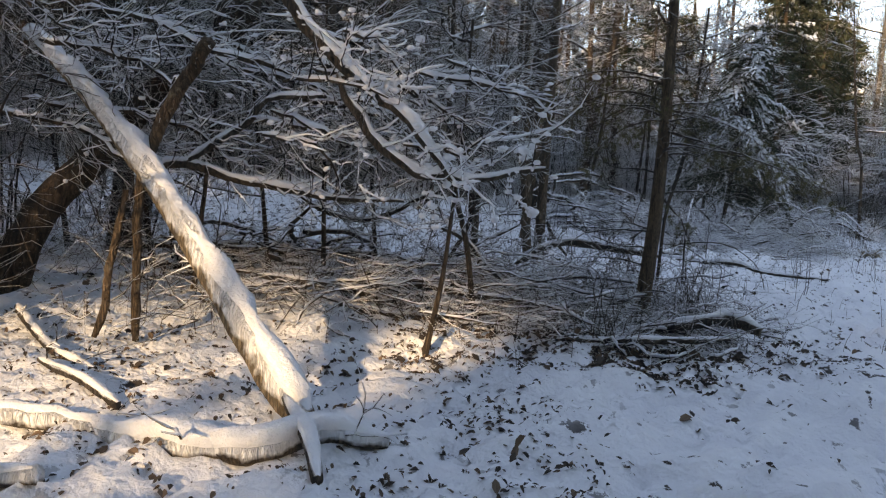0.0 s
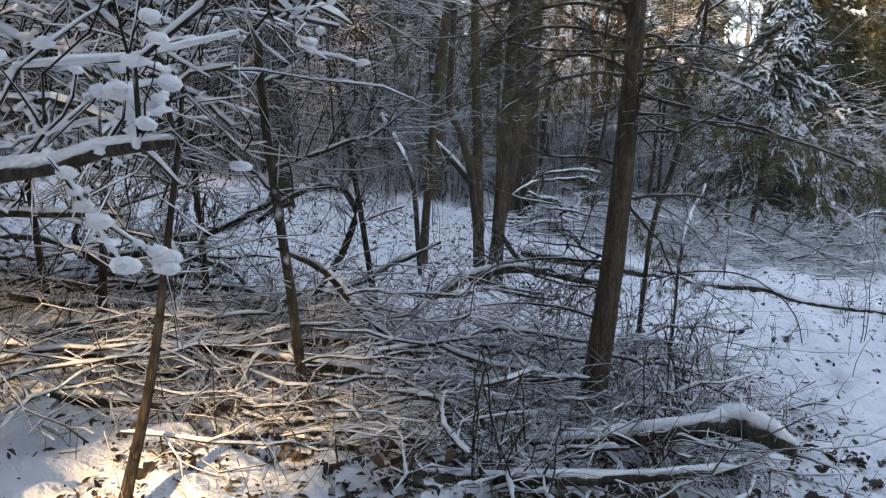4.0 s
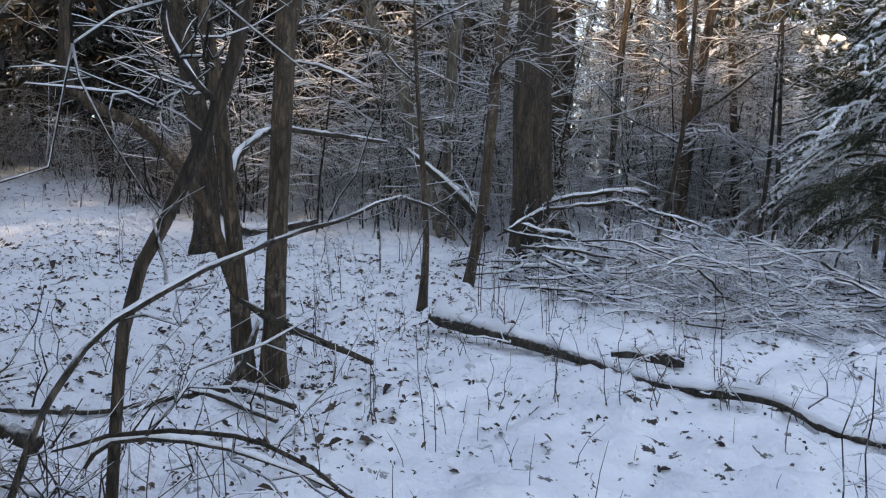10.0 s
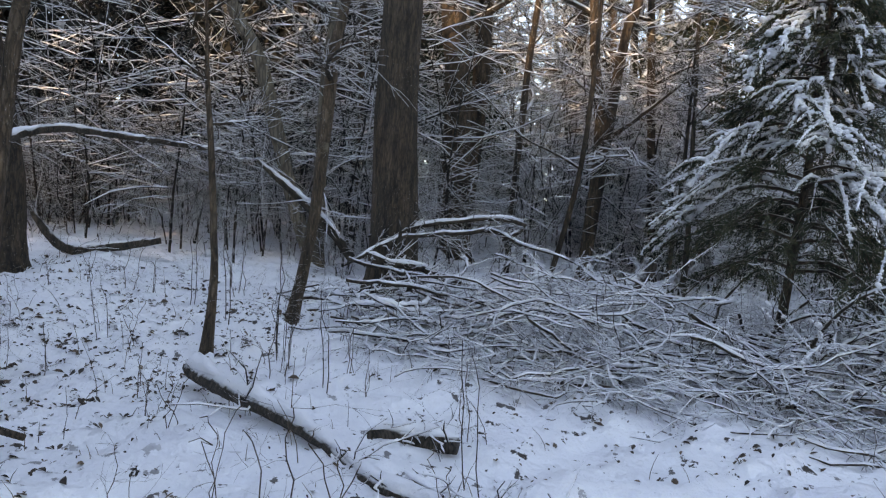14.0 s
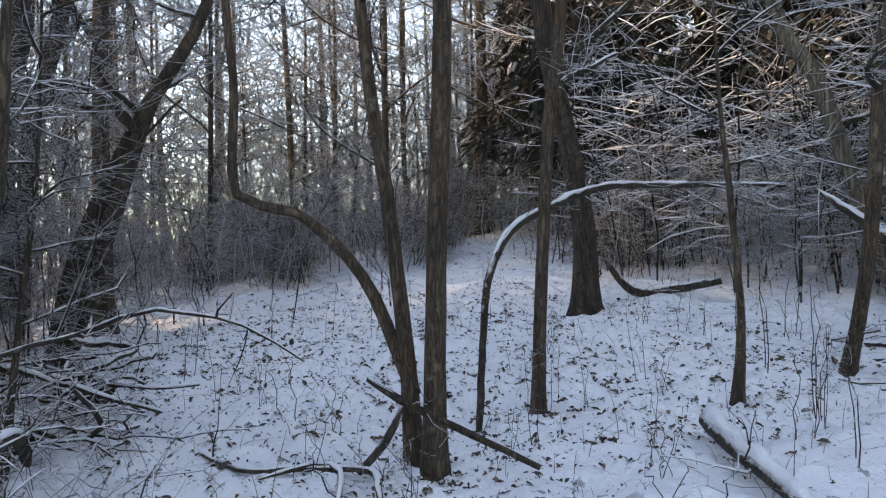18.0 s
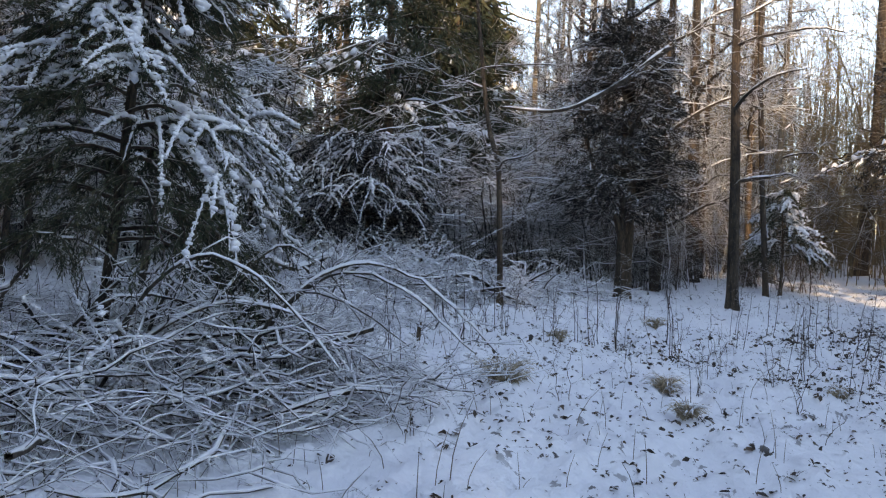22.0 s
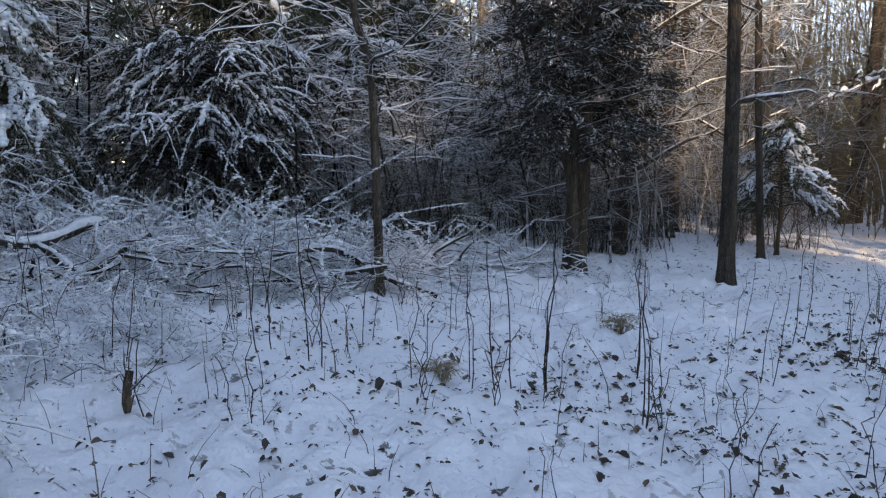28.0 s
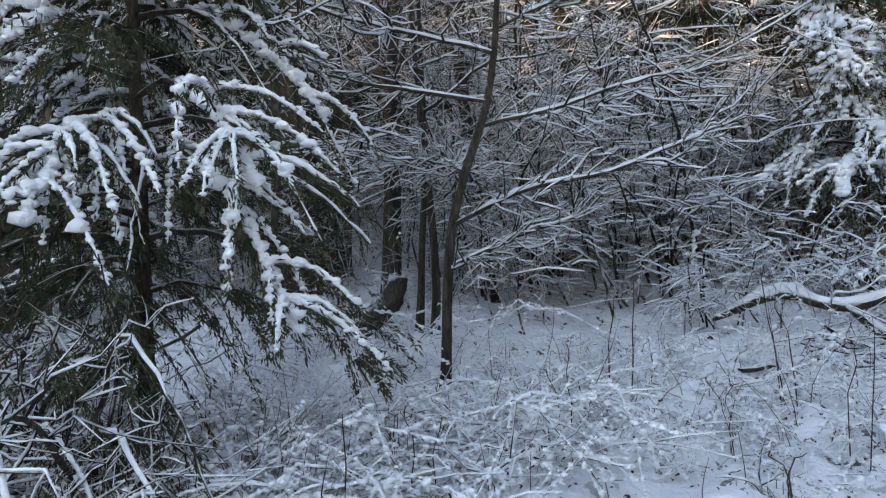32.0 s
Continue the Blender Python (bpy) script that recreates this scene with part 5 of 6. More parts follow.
tree("dead_cedar", [(18.95, 14.05, -0.13, 0.054), (18.92, 14.16, 1.8, 0.05), (18.88, 14.28, 4.05, 0.045)], "thin cedar with many dead side twigs", BARK_RED, 7, 40, 640, 0.1, 1.3, 0.2, twig_mat=TWIG_BARE, up=0.1, limb_r=0.012)
log("overhanging_bough", [(13.80, 18.84, 3.27, 0.020), (14.58, 18.31, 3.24, 0.027), (15.19, 17.80, 3.59, 0.034), (15.82, 17.16, 4.24, 0.042)], "long bare bough reaching over the clearing, edged with snow", LIMB, 1.0, 30, category="branch")
log("fallen_bough", [(12.59, 18.74, 0.52, 0.020), (13.15, 18.55, 0.57, 0.029), (13.59, 18.36, 0.29, 0.034), (14.07, 18.09, -0.01, 0.033)], "arched fallen bough with snow at the thicket's edge", LIMB, 1.1, 14, category="branch")
log("fallen_bough", [(12.42, 18.65, 0.29, 0.019), (13.01, 18.46, 0.33, 0.024), (13.57, 18.22, 0.42, 0.024)], "fallen bough with snow at the thicket's edge", LIMB, 1.1, 14, category="branch")
log("fallen_branch", [(20.2, 13.3, 0.0, 0.04), (21.4, 12.7, 0.05, 0.05), (22.8, 12.0, 0.02, 0.04)], "fallen branch lying on the snow among the trunks", LOG, 1.0, 10, category="branch")
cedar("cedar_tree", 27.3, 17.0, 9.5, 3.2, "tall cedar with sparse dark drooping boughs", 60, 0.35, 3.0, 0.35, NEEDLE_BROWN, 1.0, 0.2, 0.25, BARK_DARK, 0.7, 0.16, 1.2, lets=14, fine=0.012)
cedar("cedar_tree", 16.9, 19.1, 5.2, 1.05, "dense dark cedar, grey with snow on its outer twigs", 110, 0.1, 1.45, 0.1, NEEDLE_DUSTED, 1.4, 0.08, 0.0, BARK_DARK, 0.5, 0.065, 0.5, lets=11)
cedar("small_cedar", 23.3, 19.9, 2.6, 0.95, "small cedar with snow-laden boughs beside the path", 34, 0.8, 0.8, 0.5, CEDAR, 1.0, 0.04, lump=1.3, pads=0.6)
cedar("cedar_tree", 14.3, 23.7, 10.0, 2.1, "tall green cedar above the thicket", 80, 0.3, 2.2, 0.35, CEDAR, 1.0, 0.12, 0.1, None, 0.7, 0.13, 1.2, lets=11, fine=0.009)
cedar("cedar_tree", 8.6, 24.2, 8.0, 2.0, "tall cedar behind the thicket, snow on its boughs", 70, 0.6, 1.6, 0.4, CEDAR, 1.0, 0.12, 0.1, None, 0.7, 0.13, 1.5, lets=11, fine=0.009)
cedar("small_cedar", 10.6, 21.6, 3.6, 0.8, "small snow-covered cedar in the thicket", 44, 0.85, 0.6, 0.6, CEDAR, 1.0, 0.04, lump=1.5, pads=0.8)
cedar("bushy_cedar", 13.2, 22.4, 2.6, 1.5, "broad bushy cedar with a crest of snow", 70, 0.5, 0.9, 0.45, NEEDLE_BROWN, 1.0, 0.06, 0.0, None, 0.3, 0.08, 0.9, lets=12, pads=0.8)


# the snowy thicket at the end
tree("bare_tree", [(8.14, 17.38, 0.36, 0.038), (8.29, 17.48, 1.57, 0.036), (8.58, 17.67, 2.46, 0.029), (8.71, 17.74, 3.20, 0.021)], "thin spreading tree, every twig edged with snow", LIMB, 5.5, 18, 760, 0.2, 2.4, 1.2, up=0.25, twig_r=0.011)
tree("bare_tree", [(7.12, 18.69, 0.47, 0.044), (7.19, 18.74, 1.24, 0.039), (7.19, 18.75, 2.73, 0.033)], "thin dark tree in the snowy thicket", BARK_DARK, 7, 10, 360, 0.25, 1.8)
tree("bare_tree", [(6.91, 18.73, 0.52, 0.039), (6.98, 18.79, 1.25, 0.034), (7.10, 18.87, 2.48, 0.028)], "thin dark tree beside another in the thicket", BARK_DARK, 6, 8, 260, 0.25, 1.6)
tree("bare_tree", [(5.74, 19.72, 0.63, 0.102), (5.92, 19.87, 3.07, 0.088), (5.77, 19.74, 4.44, 0.081)], "upright trunk in the snowy thicket", BARK, 11, 8, 260, 0.3, 2.0)
tree("bare_tree", [(3.47, 21.28, 0.99, 0.176), (3.70, 21.49, 3.62, 0.168), (3.73, 21.52, 5.39, 0.159)], "lichen-flecked trunk behind the thicket", BARK, 12, 8, 260, 0.3, 2.2)
log("leaning_log", [(6.32, 18.44, 0.45, 0.149), (6.61, 18.70, 0.93, 0.121), (6.70, 18.76, 1.15, 0.098)], "leaning broken log, snow on its upper side", LOG, 1.3, 0, gaps=0.0)
log("fallen_bough", [(9.61, 19.30, 0.58, 0.034), (10.14, 19.38, 0.77, 0.042), (10.62, 19.41, 0.65, 0.038), (11.27, 19.40, 0.86, 0.026)], "fallen crooked bough under a thick ridge of snow", LIMB, 2.4, 10, category="branch", gaps=0.0)
log("fallen_bough", [(10.63, 19.10, 0.69, 0.032), (10.96, 19.10, 0.41, 0.034), (11.25, 19.09, 0.57, 0.032), (11.55, 19.06, 0.74, 0.025)], "fallen crooked bough under a thick ridge of snow", LIMB, 2.4, 10, category="branch", gaps=0.0)

heap("brush_pile", "low tangle of fallen branches at the thicket's edge, edged with snow", (12.4, 18.9, 2.0, 0.7), 75, 1.3, 0.1, 0.9, 0.5, TWIG_HALF, 24, 0.008, 5, 0.7)
heap("brush_pile", "low tangle of dead branches at the foot of the trees", (15.4, 19.3, 1.6, 0.6), 70, 1.2, 0.1, 1.0, 0.35, TWIG_HALF, 16, 0.008, 4)


def tussock(x, y, size, label):
    """A clump of dead grass bent over by snow."""
    ob = thing("grass_tussock", label, "grass", "grass tussocks", at=(x, y, z_at(x, y)))
    n = 300
    a, L = rng.uniform(0, 2 * np.pi, n), size * rng.uniform(0.5, 1.3, n)
    t = np.linspace(0, 1, 5)
    foot = np.stack([x + rng.normal(0, 0.2 * size, n), y + rng.normal(0, 0.2 * size, n), np.full(n, z_at(x, y) - 0.02)], -1)
    out = np.stack([np.cos(a), np.sin(a)], -1) * (L * rng.uniform(0.4, 1.0, n))[:, None]
    pts = np.zeros((n, 5, 3))
    pts[:, :, :2] = foot[:, None, :2] + out[:, None] * (t ** 1.4)[None, :, None]
    pts[:, :, 2] = foot[:, None, 2] + (L * rng.uniform(0.4, 0.8, n))[:, None] * np.sin(t * rng.uniform(1.6, 2.8, (n, 1)))
    part("blade_mass", Geo().tubes(pts, np.full((n, 1), 0.0034) * np.linspace(1, 0.4, 5), 3), GRASS_TAN, ob, kind="stuff")
    sg = Geo()
    laden(sg, pts, np.full((n, 5), 0.003), 1.5, 0.1, 4)
    part("snow", sg, SNOW_CAP, ob, kind="stuff")


for x, y, d in ((10.72, 14.42, 0.3), (11.46, 13.05, 0.14), (11.95, 13.69, 0.16), (14.9, 16.4, 0.2), (12.6, 15.9, 0.15), (13.4, 12.9, 0.14)):
    tussock(x, y, d, "clump of tan dead grass bent over in the snow")
log("broken_stump", [(10.72, 15.98, 0.08, 0.03), (10.72, 15.98, 0.22, 0.024), (10.74, 15.99, 0.34, 0.02)], "small crooked snag capped with snow", BARK, 1.6, 8, category="stump", twig_len=0.3)

# ---- shrubs: a few kinds, repeated ----
kinds = [shrub("shrub", 1.8, 1.4, 9, 300, TWIG, "leafless shrub, arching shoots edged with snow", 0.7, (11.0, 22.5), 0.6, 0.011, 0.009),
         shrub("shrub", 2.6, 1.5, 9, 380, TWIG, "tall leafless shrub, shoots edged with snow", 0.5, (9.5, 22.5), 0.65, 0.012, 0.009),
         shrub("shrub", 1.1, 1.1, 9, 260, TWIG, "low snowy tangle of thin shoots", 0.9, (10.0, 20.8), 0.45, 0.009, 0.008),
         shrub("shrub", 3.4, 1.7, 9, 420, TWIG, "tall spreading shrub with snowy twigs", 0.4, (14.5, 23.0), 0.75, 0.013, 0.01)]
bare_kinds = [shrub("shrub", 2.4, 1.2, 10, 320, TWIG_BARE, "leafless brown shrub with little snow", 0.2, (15.6, 20.6), 0.6),
              shrub("shrub", 1.5, 0.9, 10, 240, TWIG_BARE, "low brown leafless shrub", 0.4, (18.9, 20.9), 0.45)]


def clear(x, y):
    """Open spots before the bushy cedars."""
    return 9.6 < x < 14.6 and 19.3 < y < 22.6


def trodden(x, y):
    """The line walked along the trail, kept free of weeds."""
    line = ((-1.6, 0.0), (1.4, 3.4), (3.4, 5.4), (4.7, 7.3), (6.0, 8.3), (6.8, 9.3), (8.7, 10.6), (10.2, 12.3), (11.4, 13.1))
    for (a, b), (c, d) in zip(line, line[1:]):
        f = max(0.0, min(1.0, ((x - a) * (c - a) + (y - b) * (d - b)) / ((c - a) ** 2 + (d - b) ** 2)))
        if math.hypot(x - a - f * (c - a), y - b - f * (d - b)) < 0.55:
            return True
    return False


def scatter(protos, spots, lo=0.8, hi=1.2):
    for x, y in spots:
        if clear(x, y) or trodden(x, y):
            continue
        p = protos[int(rng.integers(len(protos)))]
        copy = copy_thing(p, pose(x, y, z_at(x, y), 0, 0, rng.uniform(0, 360)))
        copy.scale = [float(v) for v in rng.uniform(lo, hi) * np.array((1, 1, rng.uniform(0.85, 1.15)))]


def area(x0, x1, y0, y1, count):
    return list(zip(rng.uniform(x0, x1, count), rng.uniform(y0, y1, count)))


scatter(kinds, area(5, 9.6, 19.4, 26, 18) + area(9.6, 13, 20.6, 27, 20))
scatter(kinds[2:3], area(9, 13.6, 18.8, 20.4, 9), 0.6, 0.95)
scatter(kinds[:3] + bare_kinds, area(13.5, 18, 19.6, 27, 30) + area(-2, 4, 22, 30, 16))
scatter(bare_kinds, area(18, 26, 20.5, 28, 20) + area(-14, -6.5, 11, 22, 26) + area(-6, -2, 17.5, 22, 8) + area(-9, -4.5, 4.5, 8, 8))

# thin branched weeds standing in the open snow
weeds = [shrub("weed", 0.6, 0.12, 2, 14, TWIG_BARE, "thin dry branched weed standing in the snow", 0.1, (11.2, 15.6), 0.2, 0.0026, 0.0016),
         shrub("weed", 0.4, 0.16, 3, 12, TWIG_BARE, "low tuft of dry weed stems in the snow", 0.2, (13.4, 14.2), 0.12, 0.0022, 0.0015),
         shrub("weed", 0.95, 0.2, 2, 16, TWIG_HALF, "tall thin bare weed with a little snow", 0.15, (9.8, 14.6), 0.3, 0.0032, 0.002)]
scatter(weeds, area(8.5, 14, 13, 18, 34) + area(12, 20, 12.5, 17, 34) + area(-3, 6, 10, 14, 30) + area(3, 8, 8, 12, 12) + area(-1, 4, 13, 16, 20), 0.7, 1.25)

# ---- the surrounding woods: a few kinds of tree, repeated ----
woods = []
for k, (mat, r, h) in enumerate(((BARK, 0.14, 13), (BARK_DARK, 0.19, 14), (BARK, 0.08, 10), (BARK_DARK, 0.06, 8), (BARK_PALE, 0.12, 13))):
    x, y = (-10 + 5 * k, 30 + (k % 2) * 2)
    z = z_at(x, y)
    woods.append(tree("woodland_tree", [(x, y, z, r), (x + 0.1, y, z + 2.5, r * 0.85), (x + 0.15, y + 0.1, z + 6, r * 0.65)], "bare woodland tree with fine snowy twigs, also copied unseen as a sun screen", mat, z + h, 12, 260, 0.12, 2.6, 0.7, order=2, twig_r=0.016, group="woodland trees", twig_len=1.0, near=False))


def far_spots():
    out = []
    for _ in range(6000):
        x, y = rng.uniform(-28, 50), rng.uniform(-6, 52)
        inside = (-5.5 < x < 19 and -2 < y < 19.5) or (4 < x < 20 and y < 25 and y > 12)
        lane = abs((x - 9) * 0.42 - (y - 11.5) * 0.9) < 2.4 and x > 9
        far = math.hypot(x - 7, y - 11)
        open_east = 12 < x < 30 and 2 < y < 19
        sunny = (x > 25 and y > 13) or (19 < x < 36 and 0 < y < 20 and int(7 * x + 13 * y) % 5 > 2)
        if sunny or y < 1 and x < 12 or inside or lane or far > 42 or any(math.hypot(x - u, y - v) < (2.6 if open_east else 1.9) for u, v in out):
            continue
        out.append((x, y))
        if len(out) >= 160:
            break
    return out


scatter(woods, far_spots(), 0.8, 1.15)
scatter(woods[2:4], area(-24, -9, 6, 24, 34) + area(-2, 10, 22, 30, 8), 0.8, 1.2)
scatter(woods, [(x, y) for x, y in area(24, 44, 13, 40, 34) if abs((x - 9) * 0.42 - (y - 11.5) * 0.9) > 2.6], 0.9, 1.25)

# ---- dark evergreens: some behind the clearing, and an unseen belt of woods, added on the sunny side to shade the clearing ----
ever = cedar("woodland_cedar", -1.5, 23.5, 9.0, 2.3, "dark dense cedar deeper in the woods, copied unseen to block the sun", 64, 0.2, 1.2, 0.35, NEEDLE_BROWN, 0.45, 0.14, 0.0, BARK_DARK, 0.7, 0.34, 1.6, "woodland cedars", lets=8, fine=0.016)
ever_green = cedar("woodland_cedar", 1.5, 26.0, 9.0, 2.3, "dark green cedar deeper in the woods, some snow", 64, 0.4, 1.2, 0.35, CEDAR, 0.45, 0.14, 0.0, BARK_DARK, 0.7, 0.34, 1.6, "woodland cedars", lets=8, fine=0.016)
scatter([ever], [(-3.6, 21.5), (-6.2, 20.5), (-4.5, 25.5), (-8.5, 23.5), (-12, 25), (-0.4, 22.6)], 0.75, 1.15)
scatter([ever_green], [(-6.5, 29), (17.2, 26.6), (11.6, 27.0), (19.5, 28.5), (22.0, 31.5), (-1.0, 32)], 0.75, 1.15)
wood = np.random.default_rng(41)
belt = []
for _ in range(4000):
    x, y = wood.uniform(-40, 15), wood.uniform(-32, -3.5)
    if any(math.hypot(x - u, y - v) < 1.9 for u, v in belt):
        continue
    belt.append((x, y))
    if len(belt) >= 130:
        break


def off_line(x, y):
    """Distance, to either side, from the line between the leaning trunk and the sun."""
    return ((x + 2.2) * SUN.y - (y - 4.4) * SUN.x) / math.hypot(SUN.x, SUN.y)


# the added unseen trees leave a gap for sun on the leaning trunk
for k, (x, y) in enumerate(belt):
    evergreen = k % 5 > 3
    lo, hi = (-1.6, 4.0) if evergreen else (-0.9, 1.2)
    if not lo < off_line(x, y) < hi:
        copy = copy_thing(ever if evergreen else woods[k % 4], pose(x, y, z_at(x, y), 0, 0, wood.uniform(0, 360)))
        copy.scale = [float(wood.uniform(0.75, 1.05) if evergreen else wood.uniform(0.55, 0.85))] * 3
# taller unseen evergreens added to keep sun off the path and thicket
for k, (x, y) in enumerate(((-1.2, -5.0), (1.2, -5.6), (3.5, -4.9), (5.8, -5.6), (8.2, -5.0))):
    copy_thing(ever, pose(x, y, z_at(x, y), 0, 0, 50 * k)).scale = (1.3, 1.3, 1.4)
# smaller unseen evergreens added to shade the ground beside the leaning trunk
for x, y, q in ((-5.0, -5.0, 0.8), (-3.3, -3.8, 0.7), (-6.6, -7.6, 0.9)):
    copy_thing(ever, pose(x, y, z_at(x, y), 0, 0, 90 * x)).scale = (q, q, q)
# unseen bare trees added to dapple the sun
for k, (x, y) in enumerate(((-3.4, -4.0), (1.1, -5.8), (5.6, -6.2), (0.1, -8.5), (-2.2, -7.0), (4.4, -8.0))):
    copy_thing(woods[k % 4], pose(x, y, z_at(x, y), 0, 0, 50 * k)).scale = (1.0, 1.0, 0.8)
# unseen tall pines, added so their high crowns shade the clearing; the low sun passes under them
pine = cedar("woodland_pine", -10.4, -9.4, 16.0, 2.6, "tall dark pine with a bare lower trunk, unseen, added to block the sun", 56, 0.15, 8.8, 0.3, NEEDLE_BROWN, 0.45, 0.2, 0.0, BARK_DARK, 0.5, 0.36, 1.6, "woodland pines", lets=8, fine=0.016)
for x, y in ((-8.4, -10.6), (-12.6, -8.1), (-6.4, -11.8), (-10.9, -12.5)):
    copy_thing(pine, pose(x, y, z_at(x, y), 0, 0, 70 * x))
# larger unseen pines added to keep sun off the thicket and back clearing
for x, y in ((-3.6, -4.2), (1.4, -5.4), (-22.5, -11.0), (-17.2, -13.4)):
    copy_thing(pine, pose(x, y, z_at(x, y), 0, 0, 50 * x)).scale = (1.2, 1.2, 1.2)

# ---- the far woods, leaf litter and dry stems ----
def far_woods():
    """Trees beyond the near woods, densest where the path leads."""
    g = Geo()
    for n, a0, a1, d0, d1, tw, r in ((520, 0.0, 6.283, 38, 75, 8, 0.025), (620, 0.1, 1.35, 34, 80, 24, 0.022)):
        a, d = rng.uniform(a0, a1, n), rng.uniform(d0, d1, n)
        x, y = 7 + d * np.cos(a), 11 + d * np.sin(a)
        z = ground_z(x, y)
        h = rng.uniform(8, 18, n)
        s = np.linspace(0, 1, 4)
        pts = np.stack([x[:, None] + rng.normal(0, 0.8, (n, 1)) * s ** 2, y[:, None] + rng.normal(0, 0.8, (n, 1)) * s ** 2, z[:, None] + h[:, None] * s - 0.1], -1)
        g.tubes(pts, rng.uniform(0.025, 0.075, n)[:, None] * np.array((1, 0.8, 0.5, 0.1)), 5)
        for k in range(n):
            c = np.concatenate([pts[k], np.full((4, 1), 0.03)], 1)
            twigs_along(g, spline(c, 1.5), tw, 3.0, 0.8, 0.5, 0, r, 1)
    n = 2600
    a, d = rng.uniform(0.15, 1.3, n), rng.uniform(30, 70, n)
    x, y = 7 + d * np.cos(a), 11 + d * np.sin(a)
    s = np.linspace(0, 1, 5)
    pts = np.stack([x[:, None] + rng.normal(0, 0.5, (n, 1)) * s ** 2, y[:, None] + rng.normal(0, 0.5, (n, 1)) * s ** 2, ground_z(x, y)[:, None] + rng.uniform(6, 13, (n, 1)) * s - 0.1], -1)
    g.tubes(pts, rng.uniform(0.012, 0.035, (n, 1)) * np.linspace(1, 0.25, 5), 4)
    return g


tagged(part("far_woods", far_woods(), TWIG_TAN, None), "distant leafless woods, low-sun tan put into their colour", "woods", kind="stuff")


def understorey(name, label, mat, count, zones, tall, mat_scale=1.0, white=0.0):
    """Countless thin saplings and shoots: stems, twigs and side twigs."""
    g, sg = Geo(), Geo()
    w = np.array([z[4] for z in zones], float)
    ar = np.array([z[:4] for z in zones])[rng.choice(len(zones), count, p=w / w.sum())]
    x, y = rng.uniform(ar[:, 0], ar[:, 1]), rng.uniform(ar[:, 2], ar[:, 3])
    lane = (np.abs((x - 9) * 0.42 - (y - 11.5) * 0.9) < 2.2) & (x > 9) & (x < 31)
    lane |= np.array([clear(u, v) for u, v in zip(x, y)])
    x, y = x[~lane], y[~lane]
    n = len(x)
    h = rng.uniform(0.35, 1.0, n) * tall
    s = np.linspace(0, 1, 6)
    lean = rng.normal(0, 0.22, (n, 2)) * h[:, None]
    stem = np.stack([x[:, None] + lean[:, :1] * s ** 1.6, y[:, None] + lean[:, 1:] * s ** 1.6, (ground_z(x, y) - 0.05)[:, None] + h[:, None] * s], -1)
    stem[:, 1:] += rng.normal(0, 0.05, (n, 5, 3))
    r = (0.006 + 0.0035 * h) * mat_scale
    g.tubes(stem, r[:, None] * np.linspace(1, 0.3, 6), 4)
    per = 14
    m = n * per
    k = np.repeat(np.arange(n), per)
    pos = rng.uniform(0.15, 0.98, m)
    seg = np.minimum((pos * 5).astype(int), 4)
    f = (pos * 5 - seg)[:, None]
    base = stem[k, seg] * (1 - f) + stem[k, seg + 1] * f
    a = rng.uniform(0, 2 * np.pi, m)
    L = (0.3 + 0.22 * h[k]) * rng.uniform(0.5, 1.3, m)
    d = np.stack([np.cos(a), np.sin(a), rng.normal(0.2, 0.28, m)], -1)
    t = np.linspace(0, 1, 4)
    tw = base[:, None] + d[:, None] * (L[:, None] * t)[..., None] + rng.normal(0, 0.18, (m, 1, 3)) * (L[:, None] * t * t)[..., None]
    g.tubes(tw, (r[k] * 0.48)[:, None] * np.linspace(1, 0.45, 4), 3)
    m2 = m * 2
    k2 = np.repeat(np.arange(m), 2)
    j = rng.integers(1, 3, m2)
    d2 = d[k2] + rng.normal(0, 0.7, (m2, 3))
    d2 /= np.linalg.norm(d2, axis=1, keepdims=True)
    L2 = L[k2] * rng.uniform(0.25, 0.7, m2)
    t3 = np.linspace(0, 1, 3)
    tw2 = tw[k2, j][:, None] + d2[:, None] * (L2[:, None] * t3)[..., None] + rng.normal(0, 0.15, (m2, 1, 3)) * (L2[:, None] * t3 * t3)[..., None]
    g.tubes(tw2, (r[k[k2]] * 0.36)[:, None] * np.linspace(1, 0.5, 3), 3)
    if white:
        laden(sg, tw, (r[k] * 0.48)[:, None], white, 0.9, 4)
        laden(sg, tw2, (r[k[k2]] * 0.36)[:, None], white, 0.5, 3)
    ob = tagged(part(name, g, mat, None), label, "undergrowth", kind="stuff")
    part("snow", sg, SNOW_CAP, ob, kind="stuff")
    return ob


understorey("snowy_understorey", "tangled understorey of thin saplings edged with snow", TWIG, 560, ((-6, 5, 18, 32, 7), (5, 20, 20.5, 33, 9), (-3, 3, 17.2, 20, 2), (12.5, 18, 19.5, 26, 2)), 5.0, 1.0, 0.75)
understorey("bare_understorey", "tangled understorey of thin saplings dusted with snow", TWIG_FAR, 560, ((-24, -8, 5, 30, 7), (-12, -5, 3, 8.5, 2), (18, 34, 19, 32, 4), (26, 42, 0, 20, 4)), 5.5, 1.1)
understorey("low_understorey", "low scrub of thin shoots with some snow", TWIG_FAR, 560, ((-18, -7.5, 8, 24, 9), (-9, -3.5, 9.5, 17, 0.8), (-6, 4, 17, 23, 4), (4, 8, 18.5, 22, 1)), 2.4, 1.25)
understorey("tan_understorey", "leafless saplings, low-sun tan put into their colour", TWIG_TAN, 640, ((28, 44, 14, 38, 4), (36, 60, 5, 50, 6)), 13.0, 0.6)
